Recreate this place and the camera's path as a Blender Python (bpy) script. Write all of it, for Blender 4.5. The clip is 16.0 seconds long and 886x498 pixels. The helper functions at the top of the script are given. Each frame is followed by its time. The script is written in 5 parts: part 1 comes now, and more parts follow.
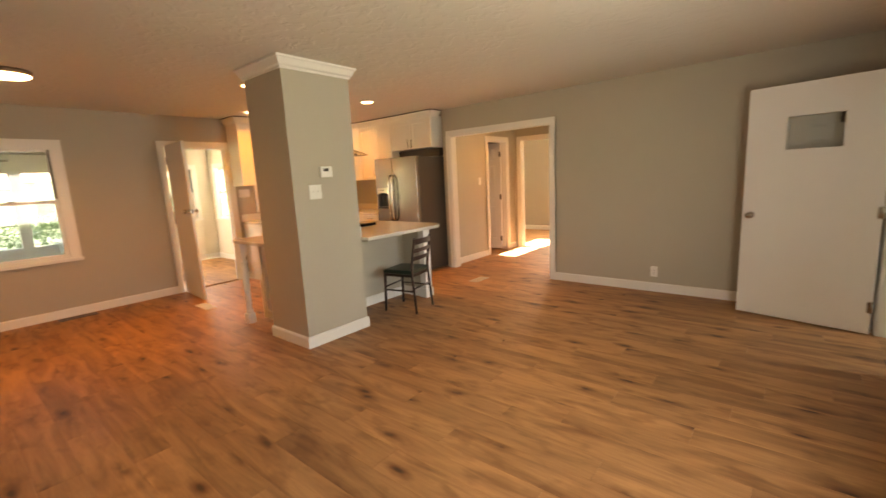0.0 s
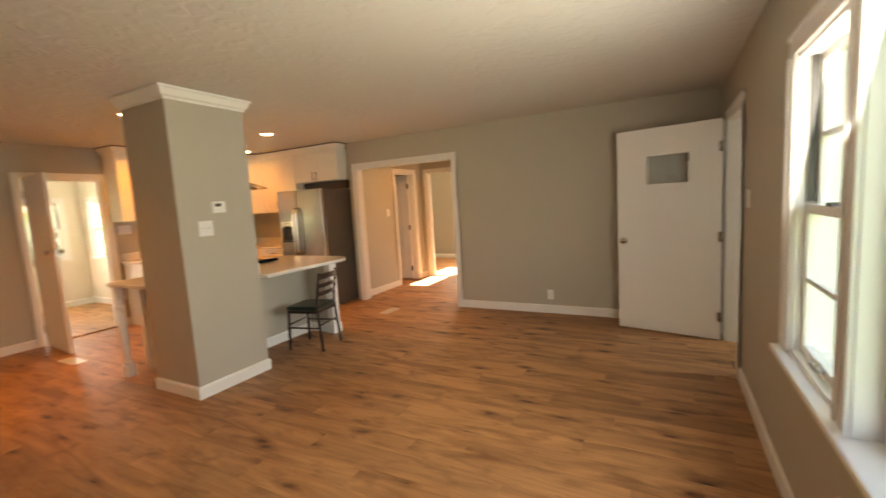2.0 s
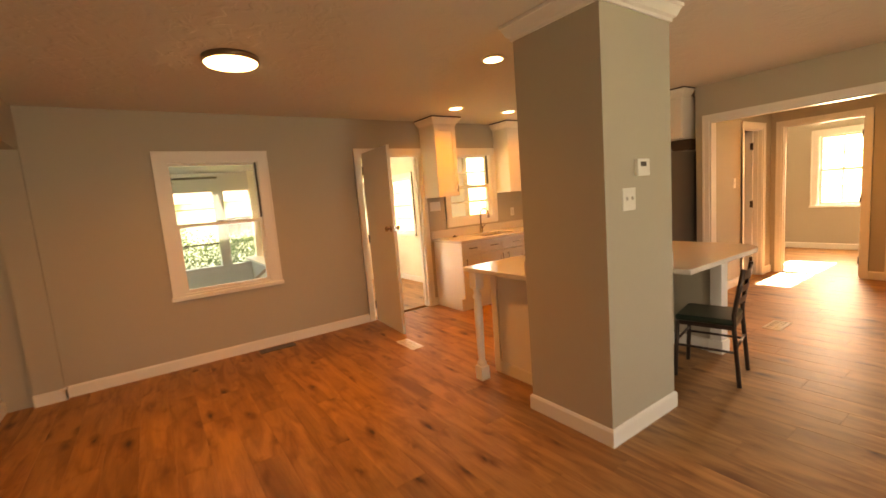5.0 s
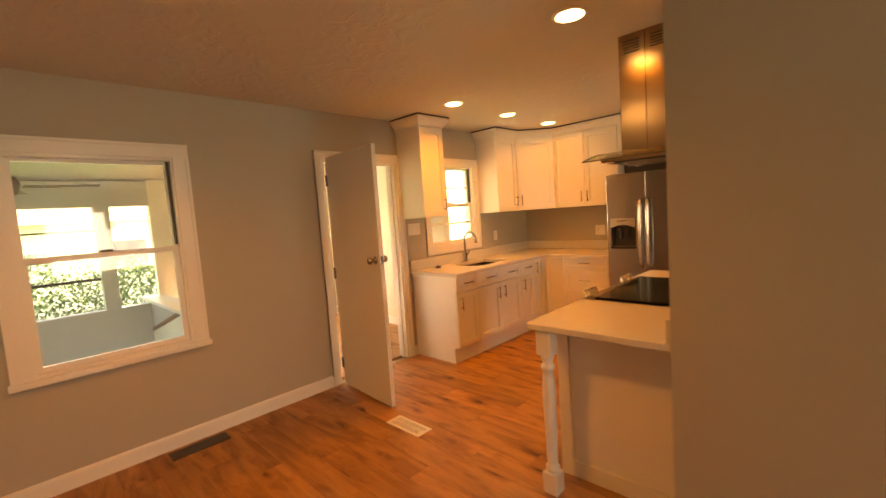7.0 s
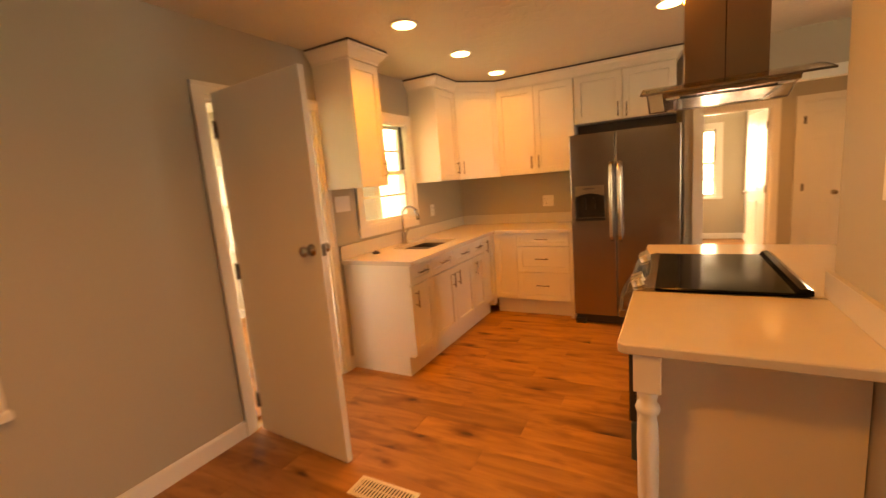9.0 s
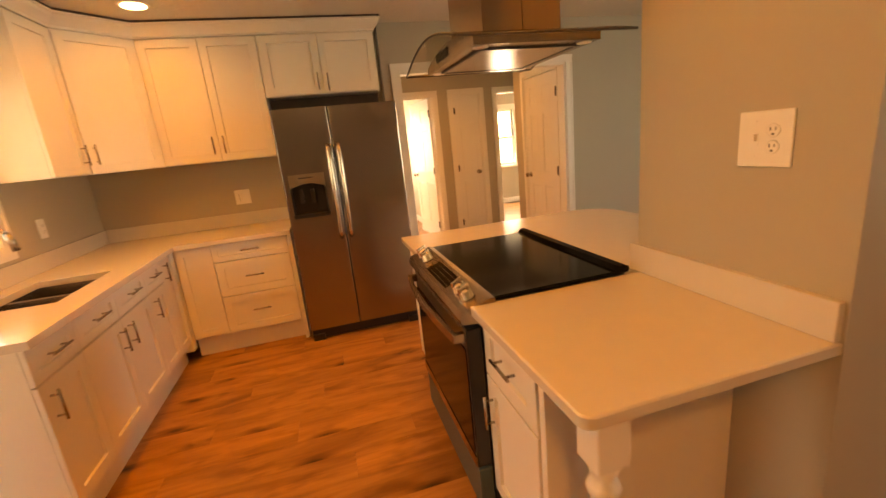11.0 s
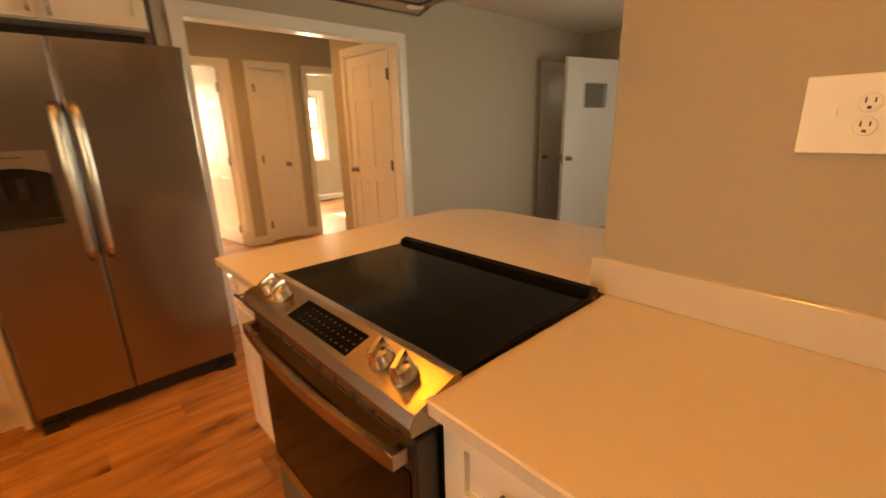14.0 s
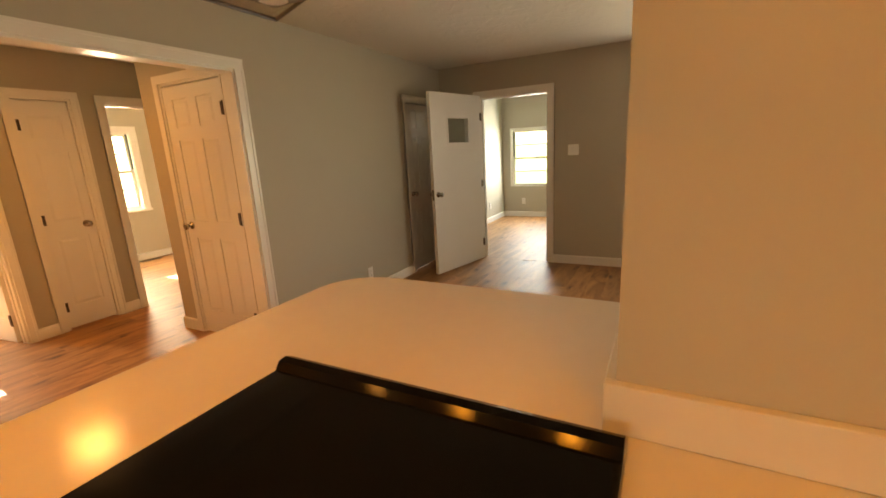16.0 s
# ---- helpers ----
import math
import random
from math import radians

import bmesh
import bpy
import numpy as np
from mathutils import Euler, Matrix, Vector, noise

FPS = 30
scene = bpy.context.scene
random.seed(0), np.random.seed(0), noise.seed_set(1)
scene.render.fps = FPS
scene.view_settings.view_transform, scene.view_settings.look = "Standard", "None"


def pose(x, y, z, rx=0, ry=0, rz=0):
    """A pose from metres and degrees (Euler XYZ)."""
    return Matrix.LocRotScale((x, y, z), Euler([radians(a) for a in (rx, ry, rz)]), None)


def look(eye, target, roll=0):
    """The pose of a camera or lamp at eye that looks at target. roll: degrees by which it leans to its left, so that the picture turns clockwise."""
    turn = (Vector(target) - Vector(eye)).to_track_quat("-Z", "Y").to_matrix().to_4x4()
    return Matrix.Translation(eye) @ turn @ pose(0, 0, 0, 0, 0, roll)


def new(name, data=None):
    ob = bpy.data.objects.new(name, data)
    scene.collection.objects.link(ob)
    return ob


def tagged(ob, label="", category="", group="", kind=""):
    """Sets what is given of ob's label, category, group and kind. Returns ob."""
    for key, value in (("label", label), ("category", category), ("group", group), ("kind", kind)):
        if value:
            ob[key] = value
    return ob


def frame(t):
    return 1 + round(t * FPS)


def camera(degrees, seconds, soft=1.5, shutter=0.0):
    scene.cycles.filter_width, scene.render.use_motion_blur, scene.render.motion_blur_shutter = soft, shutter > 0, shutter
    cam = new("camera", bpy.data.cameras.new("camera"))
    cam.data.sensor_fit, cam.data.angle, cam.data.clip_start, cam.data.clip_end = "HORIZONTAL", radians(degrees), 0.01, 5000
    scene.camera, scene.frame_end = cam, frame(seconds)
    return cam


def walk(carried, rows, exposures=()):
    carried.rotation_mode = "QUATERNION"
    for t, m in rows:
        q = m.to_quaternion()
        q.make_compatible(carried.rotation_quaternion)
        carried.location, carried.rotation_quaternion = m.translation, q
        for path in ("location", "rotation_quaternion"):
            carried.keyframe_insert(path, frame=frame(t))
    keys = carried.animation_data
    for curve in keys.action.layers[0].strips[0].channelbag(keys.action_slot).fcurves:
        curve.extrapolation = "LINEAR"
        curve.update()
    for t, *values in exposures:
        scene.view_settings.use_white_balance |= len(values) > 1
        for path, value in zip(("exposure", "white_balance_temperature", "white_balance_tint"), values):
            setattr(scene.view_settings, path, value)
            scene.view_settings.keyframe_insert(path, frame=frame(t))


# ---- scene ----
cam = camera(92.6, 16.0, shutter=0.5)
PATH = [
    (0, (0.692, 0.204, 1.429), (-0.569, 1.72, 1.095), -2.9),
    (0.5, (0.759, 0.212, 1.425), (-0.334, 1.862, 1.132), -3.3),
    (1, (0.823, 0.238, 1.433), (-0.068, 2.01, 1.172), -3.3),
    (1.5, (0.866, 0.256, 1.444), (0.091, 2.08, 1.17), -3.6),
    (2, (0.801, 0.228, 1.458), (-0.137, 1.981, 1.238), -3.4),
    (2.5, (0.623, 0.165, 1.457), (-0.607, 1.721, 1.202), -2.2),
    (3, (0.366, 0.07, 1.463), (-1.028, 1.484, 1.222), -3.3),
    (3.5, (0.067, 0.089, 1.432), (-1.477, 1.32, 1.12), -3.0),
    (4, (-0.327, 0.19, 1.436), (-1.969, 1.296, 1.154), -3.6),
    (4.2, (-0.497, 0.18, 1.413), (-2.194, 1.197, 1.123), -3.6),
    (6.3, (-2.113, 0.254, 1.527), (-3.527, 1.653, 1.32), -4.0),
    (6.5, (-2.227, 0.253, 1.486), (-3.638, 1.651, 1.257), -2.6),
    (7, (-2.586, 0.368, 1.483), (-3.975, 1.797, 1.315), -4.0),
    (7.5, (-2.865, 0.436, 1.477), (-4.206, 1.906, 1.274), -3.5),
    (8, (-3.154, 0.466, 1.481), (-4.275, 2.101, 1.21), -5.1),
    (8.5, (-3.403, 0.574, 1.449), (-4.519, 2.208, 1.159), -3.7),
    (9, (-3.624, 0.8, 1.445), (-4.579, 2.528, 1.132), -4.7),
    (9.5, (-3.813, 0.966, 1.429), (-4.382, 2.85, 1.072), -2.6),
    (9.7, (-3.819, 1.019, 1.44), (-4.168, 2.944, 1.028), -3.0),
    (11.8, (-4.389, 1.768, 1.434), (-3.478, 3.486, 0.969), -2.0),
    (12, (-4.398, 1.784, 1.43), (-3.355, 3.434, 0.996), -0.4),
    (12.5, (-4.381, 1.878, 1.42), (-3.192, 3.418, 0.957), -1.5),
    (13, (-4.299, 2.018, 1.408), (-3.094, 3.539, 0.924), -2.1),
    (13.5, (-4.217, 2.142, 1.387), (-3.024, 3.669, 0.892), -2.4),
    (14, (-4.187, 2.294, 1.363), (-2.885, 3.704, 0.8), -1.5),
    (14.5, (-4.132, 2.481, 1.42), (-2.542, 3.577, 0.901), -2.6),
    (15, (-4.054, 2.628, 1.44), (-2.368, 3.616, 1.018), -2.1),
    (15.5, (-3.918, 2.73, 1.443), (-2.203, 3.685, 1.059), -3.0),
    (16, (-3.868, 2.759, 1.431), (-2.147, 3.672, 0.978), -3.1),
]
walk(cam, [(t, look(eye, target, roll)) for t, eye, target, roll in PATH],
     [(0.0, 4.97, 9500, 16), (0.6, 4.92, 9400, 16), (1.4, 5.08, 8400, 12), (2.0, 4.86, 9000, 15), (2.5, 4.76, 10000, 17), (3.0, 4.76, 11400, 20), (4.0, 4.76, 12400, 21), (9.0, 4.78, 13600, 22), (12.0, 4.75, 10700, 17), (12.5, 4.85, 10200, 15), (14.5, 4.68, 10800, 15), (16.0, 4.66, 11000, 15)])

# ---- light ----
world = bpy.data.worlds.new("sky")
scene.world = world
world.use_nodes = True
_wn = world.node_tree
_sky = _wn.nodes.new("ShaderNodeTexSky")
_sky.sky_type, _sky.sun_disc = "NISHITA", False
_sky.sun_elevation, _sky.sun_rotation = radians(29), 0.0
_wn.links.new(_sky.outputs[0], _wn.nodes["Background"].inputs[0])
_wn.nodes["Background"].inputs[1].default_value = 0.05

sun = new("sun", bpy.data.lights.new("sun", "SUN"))
sun.data.energy, sun.data.angle, sun.data.color = 5.0, radians(0.5), (1.0, 0.97, 0.95)
sun.matrix_world = look((0, 17.5, 9.7), (0.0, 0, 0))


def area(name, at, to, w, h, watts, color):
    lamp = new(name, bpy.data.lights.new(name, "AREA"))
    lamp.data.shape, lamp.data.size, lamp.data.size_y = "RECTANGLE", w, h
    lamp.data.energy, lamp.data.color = watts, color
    lamp.matrix_world = look(at, to)
    return lamp


DAY = (0.80, 0.87, 0.92)
WARM = (1.0, 0.345, 0.025)
area("window_light", (1.22, 1.72, 1.40), (-1, 1.9, 1.75), 1.6, 1.15, 2.2, DAY)
area("window_light", (4.6, 4.95, 1.25), (2, 4.95, 1.0), 1.1, 1.1, 3.6, (0.62, 0.80, 1.0))
area("window_light", (-3.27, 9.96, 1.4), (-3.27, 6, 1.0), 0.60, 1.1, 2.7, (1.0, 0.93, 0.82))
area("window_light", (-0.45, 9.96, 1.4), (-0.45, 6, 1.0), 0.60, 1.1, 2.7, (1.0, 0.93, 0.82))
area("window_light", (-5.87, 4.02, 1.55), (-4, 4.02, 1.3), 0.7, 0.85, 0.06, DAY)

area("window_light", (-8.5, 3.1, 1.4), (-6, 3.0, 1.1), 0.9, 1.0, 1.1, (1.0, 0.93, 0.8))


# ---- mesh helpers ----
def bx(bm, x0, x1, y0, y1, z0, z1):
    v = [bm.verts.new((x, y, z)) for x in (x0, x1) for y in (y0, y1) for z in (z0, z1)]
    for f in ((0, 1, 3, 2), (4, 6, 7, 5), (0, 4, 5, 1), (2, 3, 7, 6), (0, 2, 6, 4), (1, 5, 7, 3)):
        bm.faces.new([v[i] for i in f])
    return bm


def boxes(*dims, bevel=0.0, seg=1):
    bm = bmesh.new()
    for d in dims:
        bx(bm, *d)
    if bevel:
        bmesh.ops.bevel(bm, geom=bm.edges[:], offset=bevel, segments=seg, profile=0.5, affect="EDGES")
    return bm


def lathe(bm, prof, at=(0, 0, 0), axis="z", seg=24):
    rings = []
    for r, h in prof:
        ring = []
        for i in range(seg):
            a = 2 * math.pi * i / seg
            u, v = r * math.cos(a), r * math.sin(a)
            p = {"z": (u, v, h), "x": (h, u, v), "y": (v, h, u)}[axis]
            ring.append(bm.verts.new((at[0] + p[0], at[1] + p[1], at[2] + p[2])))
        rings.append(ring)
    for a, b in zip(rings, rings[1:]):
        for i in range(seg):
            bm.faces.new((a[i], a[(i + 1) % seg], b[(i + 1) % seg], b[i])).smooth = True
    bm.faces.new(rings[0][::-1])
    bm.faces.new(rings[-1])
    return bm


def tube(bm, pts, r, seg=10):
    pts = [Vector(p) for p in pts]
    rings, side = [], None
    for i, p in enumerate(pts):
        d = (pts[min(i + 1, len(pts) - 1)] - pts[max(i - 1, 0)]).normalized()
        if side is None:
            side = d.orthogonal().normalized()
        side = (side - d * side.dot(d)).normalized()
        up = d.cross(side)
        rings.append([bm.verts.new(p + r * (math.cos(2 * math.pi * k / seg) * side + math.sin(2 * math.pi * k / seg) * up)) for k in range(seg)])
    for a, b in zip(rings, rings[1:]):
        for i in range(seg):
            bm.faces.new((a[i], a[(i + 1) % seg], b[(i + 1) % seg], b[i])).smooth = True
    bm.faces.new(rings[0][::-1])
    bm.faces.new(rings[-1])
    return bm


def prism(bm, outline, axis, a, b):
    """A flat outline pushed from a to b along an axis; the outline gives the two other axes in x, y, z order."""
    def put(u, v, w):
        return {"x": (w, u, v), "y": (u, w, v), "z": (u, v, w)}[axis]
    lo = [bm.verts.new(put(u, v, a)) for u, v in outline]
    hi = [bm.verts.new(put(u, v, b)) for u, v in outline]
    n = len(outline)
    for i in range(n):
        bm.faces.new((lo[i], lo[(i + 1) % n], hi[(i + 1) % n], hi[i]))
    bm.faces.new(lo[::-1])
    bm.faces.new(hi)
    return bm


def mesh_of(name, bm, material):
    bmesh.ops.recalc_face_normals(bm, faces=bm.faces[:])
    me = bpy.data.meshes.new(name)
    bm.to_mesh(me)
    bm.free()
    me.materials.append(material)
    return me


def part(name, bm, material, parent=None, label=""):
    ob = new(name, mesh_of(name, bm, material))
    if parent:
        ob.parent = parent
    if label:
        ob["label"] = label
    return ob


def setting(name, bm, material, label, category):
    return tagged(part(name, bm, material), label, category, kind="structure")


def thing(name, at, label, category, group="", turn=0):
    ob = tagged(new(name), label, category, group)
    ob.empty_display_size = 0.1
    ob.matrix_basis = pose(*at, 0, 0, turn)
    return ob


# ---- materials ----
def nodes(name):
    m = bpy.data.materials.new(name)
    m.use_nodes = True
    return m, m.node_tree.nodes, m.node_tree.links, m.node_tree.nodes["Principled BSDF"]


def paint(name, color, rough=0.5, metal=0.0, var=0.06, scale=3.0, bump=0.1, bscale=120.0, fine=0.03, spec=0.5):
    """Plain paint or metal: broad unevenness, fine mottling and a fine relief."""
    m, n, l, b = nodes(name)
    tc = n.new("ShaderNodeTexCoord")
    big, small, bmp = n.new("ShaderNodeTexNoise"), n.new("ShaderNodeTexNoise"), n.new("ShaderNodeBump")
    big.inputs["Scale"].default_value, big.inputs["Detail"].default_value = scale, 4
    small.inputs["Scale"].default_value, small.inputs["Detail"].default_value = bscale, 3
    l.new(tc.outputs["Object"], big.inputs["Vector"])
    l.new(tc.outputs["Object"], small.inputs["Vector"])
    mixs = n.new("ShaderNodeMix")
    mixs.data_type = "RGBA"
    mixs.inputs["A"].default_value = (*[c * (1 - var) for c in color], 1)
    mixs.inputs["B"].default_value = (*[min(1, c * (1 + var)) for c in color], 1)
    l.new(big.outputs["Fac"], mixs.inputs["Factor"])
    l.new(mixs.outputs["Result"], b.inputs["Base Color"])
    rr = n.new("ShaderNodeMapRange")
    rr.inputs["To Min"].default_value, rr.inputs["To Max"].default_value = max(0.02, rough - fine), min(1, rough + fine)
    l.new(small.outputs["Fac"], rr.inputs["Value"])
    l.new(rr.outputs["Result"], b.inputs["Roughness"])
    bmp.inputs["Strength"].default_value, bmp.inputs["Distance"].default_value = bump, 0.002
    l.new(small.outputs["Fac"], bmp.inputs["Height"])
    l.new(bmp.outputs["Normal"], b.inputs["Normal"])
    b.inputs["Metallic"].default_value = metal
    b.inputs["Specular IOR Level"].default_value = spec
    return m


def brushed(name, color, rough, along=(1, 1, 60)):
    """Brushed metal: fine streaks along one axis."""
    m, n, l, b = nodes(name)
    tc, mp, no = n.new("ShaderNodeTexCoord"), n.new("ShaderNodeMapping"), n.new("ShaderNodeTexNoise")
    mp.inputs["Scale"].default_value = along
    no.inputs["Scale"].default_value, no.inputs["Detail"].default_value = 8, 6
    l.new(tc.outputs["Object"], mp.inputs["Vector"])
    l.new(mp.outputs["Vector"], no.inputs["Vector"])
    rr = n.new("ShaderNodeMapRange")
    rr.inputs["To Min"].default_value, rr.inputs["To Max"].default_value = rough - 0.03, rough + 0.05
    l.new(no.outputs["Fac"], rr.inputs["Value"])
    l.new(rr.outputs["Result"], b.inputs["Roughness"])
    bmp = n.new("ShaderNodeBump")
    bmp.inputs["Strength"].default_value, bmp.inputs["Distance"].default_value = 0.008, 0.0005
    l.new(no.outputs["Fac"], bmp.inputs["Height"])
    l.new(bmp.outputs["Normal"], b.inputs["Normal"])
    b.inputs["Base Color"].default_value = (*color, 1)
    b.inputs["Metallic"].default_value = 1.0
    return m


def plaster_ceiling(name, color):
    """Knock-down texture: flattened blobs of plaster."""
    m, n, l, b = nodes(name)
    tc = n.new("ShaderNodeTexCoord")
    no, fine = n.new("ShaderNodeTexNoise"), n.new("ShaderNodeTexNoise")
    no.inputs["Scale"].default_value, no.inputs["Detail"].default_value, no.inputs["Distortion"].default_value = 10, 3, 0.8
    fine.inputs["Scale"].default_value = 90
    l.new(tc.outputs["Object"], no.inputs["Vector"])
    l.new(tc.outputs["Object"], fine.inputs["Vector"])
    rp = n.new("ShaderNodeMapRange")
    rp.inputs["From Min"].default_value, rp.inputs["From Max"].default_value = 0.48, 0.6
    l.new(no.outputs["Fac"], rp.inputs["Value"])
    ad = n.new("ShaderNodeMath")
    ad.operation = "MULTIPLY_ADD"
    ad.inputs[1].default_value = 0.05
    l.new(fine.outputs["Fac"], ad.inputs[0])
    l.new(rp.outputs["Result"], ad.inputs[2])
    bmp = n.new("ShaderNodeBump")
    bmp.inputs["Strength"].default_value, bmp.inputs["Distance"].default_value = 0.36, 0.006
    l.new(ad.outputs[0], bmp.inputs["Height"])
    l.new(bmp.outputs["Normal"], b.inputs["Normal"])
    b.inputs["Base Color"].default_value = (*color, 1)
    b.inputs["Roughness"].default_value = 0.85
    return m


def oak(name, island=False, tones=((0.255, 0.112, 0.044), (0.475, 0.242, 0.106))):
    """Printed oak planks with grain along x, knots and a satin coat; each plank has its own tone."""
    m, n, l, b = nodes(name)
    tc = n.new("ShaderNodeTexCoord")
    rnd = n.new("ShaderNodeNewGeometry").outputs["Random Per Island"] if island else n.new("ShaderNodeObjectInfo").outputs["Random"]
    far = n.new("ShaderNodeVectorMath")
    far.operation = "SCALE"
    far.inputs[0].default_value = (37, 91, 53)
    l.new(rnd, far.inputs["Scale"])
    add = n.new("ShaderNodeVectorMath")
    l.new(tc.outputs["Object"], add.inputs[0])
    l.new(far.outputs[0], add.inputs[1])

    def stretched(scale, sx, sy, detail, dist=0.0):
        mp, no = n.new("ShaderNodeMapping"), n.new("ShaderNodeTexNoise")
        mp.inputs["Scale"].default_value = (sx, sy, 1)
        no.inputs["Scale"].default_value, no.inputs["Detail"].default_value, no.inputs["Distortion"].default_value = scale, detail, dist
        l.new(add.outputs[0], mp.inputs["Vector"])
        l.new(mp.outputs[0], no.inputs["Vector"])
        return no.outputs["Fac"]
    broad, grain, knot = stretched(2.0, 0.6, 3.6, 4, 1.4), stretched(5, 1.2, 22, 6, 0.5), stretched(3.2, 1.6, 3.4, 2, 0.2)

    def ramp(src, stops):
        r = n.new("ShaderNodeValToRGB")
        while len(r.color_ramp.elements) < len(stops):
            r.color_ramp.elements.new(0.5)
        for e, (p, c) in zip(r.color_ramp.elements, stops):
            e.position, e.color = p, (*c, 1)
        l.new(src, r.inputs[0])
        return r.outputs[0]

    def mixed(a, c, f, mode="MIX"):
        x = n.new("ShaderNodeMix")
        x.data_type, x.blend_type = "RGBA", mode
        for s, v in (("A", a), ("B", c), ("Factor", f)):
            if isinstance(v, (int, float)):
                x.inputs[s].default_value = v
            else:
                l.new(v, x.inputs[s])
        return x.outputs["Result"]
    dark, light = tones
    mid = tuple((a + c) / 2 for a, c in zip(dark, light))
    tone = ramp(broad, [(0.32, dark), (0.47, mid), (0.64, light)])
    lines = ramp(grain, [(0.3, (0.68, 0.63, 0.58)), (0.55, (1, 1, 1)), (0.8, (1.10, 1.09, 1.07))])
    col = mixed(tone, lines, 0.5, "MULTIPLY")
    vm, vo = n.new("ShaderNodeMapping"), n.new("ShaderNodeTexVoronoi")
    vo.voronoi_dimensions = "2D"
    vm.inputs["Scale"].default_value = (1.3, 3.6, 1)
    vo.inputs["Scale"].default_value, vo.inputs["Randomness"].default_value = 1.0, 1.0
    l.new(add.outputs[0], vm.inputs["Vector"])
    l.new(vm.outputs[0], vo.inputs["Vector"])
    knots = ramp(vo.outputs["Distance"], [(0.025, (0.14, 0.085, 0.06)), (0.065, (0.48, 0.38, 0.31)), (0.17, (1, 1, 1))])
    where = ramp(knot, [(0.46, (1.0, 1.0, 1.0)), (0.60, (0.2, 0.2, 0.2))])
    col = mixed(col, knots, where, "MULTIPLY")
    smear = ramp(knot, [(0.30, (0.66, 0.59, 0.54)), (0.46, (1, 1, 1))])
    col = mixed(col, smear, 0.8, "MULTIPLY")
    plank = ramp(rnd, [(0.0, (0.78, 0.765, 0.75)), (0.25, (0.92, 0.91, 0.90)), (0.6, (1, 1, 1)), (1.0, (1.10, 1.09, 1.07))])
    col = mixed(col, plank, 1.0, "MULTIPLY")
    l.new(col, b.inputs["Base Color"])
    rr = n.new("ShaderNodeMapRange")
    rr.inputs["To Min"].default_value, rr.inputs["To Max"].default_value = 0.43, 0.58
    l.new(grain, rr.inputs["Value"])
    l.new(rr.outputs["Result"], b.inputs["Roughness"])
    bmp = n.new("ShaderNodeBump")
    bmp.inputs["Strength"].default_value, bmp.inputs["Distance"].default_value = 0.12, 0.001
    l.new(grain, bmp.inputs["Height"])
    l.new(bmp.outputs["Normal"], b.inputs["Normal"])
    return m


def pane_glass(name, tint=(0.97, 0.985, 0.975)):
    m, n, l, b = nodes(name)
    n.remove(b)
    tr, gl, mx = n.new("ShaderNodeBsdfTransparent"), n.new("ShaderNodeBsdfGlossy"), n.new("ShaderNodeMixShader")
    lw, pw, fr = n.new("ShaderNodeLayerWeight"), n.new("ShaderNodeMath"), n.new("ShaderNodeMath")
    pw.operation, pw.inputs[1].default_value = "POWER", 5.0
    fr.operation, fr.inputs[1].default_value, fr.inputs[2].default_value = "MULTIPLY_ADD", 0.6, 0.06
    l.new(lw.outputs["Facing"], pw.inputs[0])
    l.new(pw.outputs[0], fr.inputs[0])
    tr.inputs[0].default_value = (*tint, 1)
    gl.inputs["Roughness"].default_value = 0.02
    l.new(fr.outputs[0], mx.inputs[0])
    l.new(tr.outputs[0], mx.inputs[1])
    l.new(gl.outputs[0], mx.inputs[2])
    l.new(mx.outputs[0], n["Material Output"].inputs[0])
    return m


def glow(name, color, strength):
    m, n, l, b = nodes(name)
    b.inputs["Emission Color"].default_value = (*color, 1)
    b.inputs["Emission Strength"].default_value = strength
    b.inputs["Base Color"].default_value = (0.8, 0.8, 0.8, 1)
    return m


WALL = paint("grey_green_wall_paint", (0.45, 0.416, 0.345), 0.6, var=0.03, scale=1.5, bump=0.18, bscale=160)
CEIL = plaster_ceiling("textured_ceiling", (0.64, 0.615, 0.56))
TRIM = paint("white_trim_paint", (0.80, 0.79, 0.76), 0.32, var=0.02, bump=0.04, bscale=40)
DOOR = paint("white_door_paint", (0.78, 0.78, 0.77), 0.38, var=0.03, bump=0.05, bscale=60)
CAB = paint("white_cabinet_lacquer", (0.80, 0.78, 0.73), 0.30, var=0.02, bump=0.02, bscale=50)
FLOOR = oak("oak_planks")
FLOOR_FAR = oak("oak_planks_beyond", True)
SUB = paint("dark_underlay", (0.05, 0.035, 0.025), 0.9)
QUARTZ = paint("white_quartz", (0.66, 0.63, 0.58), 0.15, var=0.03, scale=18, bump=0.0, bscale=300, fine=0.015)
STEEL = brushed("brushed_steel", (0.31, 0.28, 0.265), 0.22, (90, 90, 1.5))
# The gold reflected in the chimney is put into its steel colour.
CHIMNEY = brushed("chimney_steel_gold_reflection", (0.40, 0.275, 0.175), 0.19, (90, 90, 1.5))
STEEL_H = paint("satin_steel", (0.36, 0.31, 0.27), 0.27, 1.0, var=0.03, bump=0.0, fine=0.0)
POLISHED = paint("polished_steel", (0.62, 0.56, 0.49), 0.2, 1.0, var=0.02, bump=0.0)
NICKEL = paint("satin_nickel", (0.42, 0.385, 0.345), 0.25, 1.0, bump=0.0)
BLACKGLASS = paint("black_glass", (0.004, 0.004, 0.004), 0.10, bump=0.0, fine=0.02, spec=0.09)
BLACK = paint("black_enamel", (0.015, 0.014, 0.014), 0.35)
DARKGREY = paint("dark_grey_side_paint", (0.075, 0.062, 0.052), 0.45)
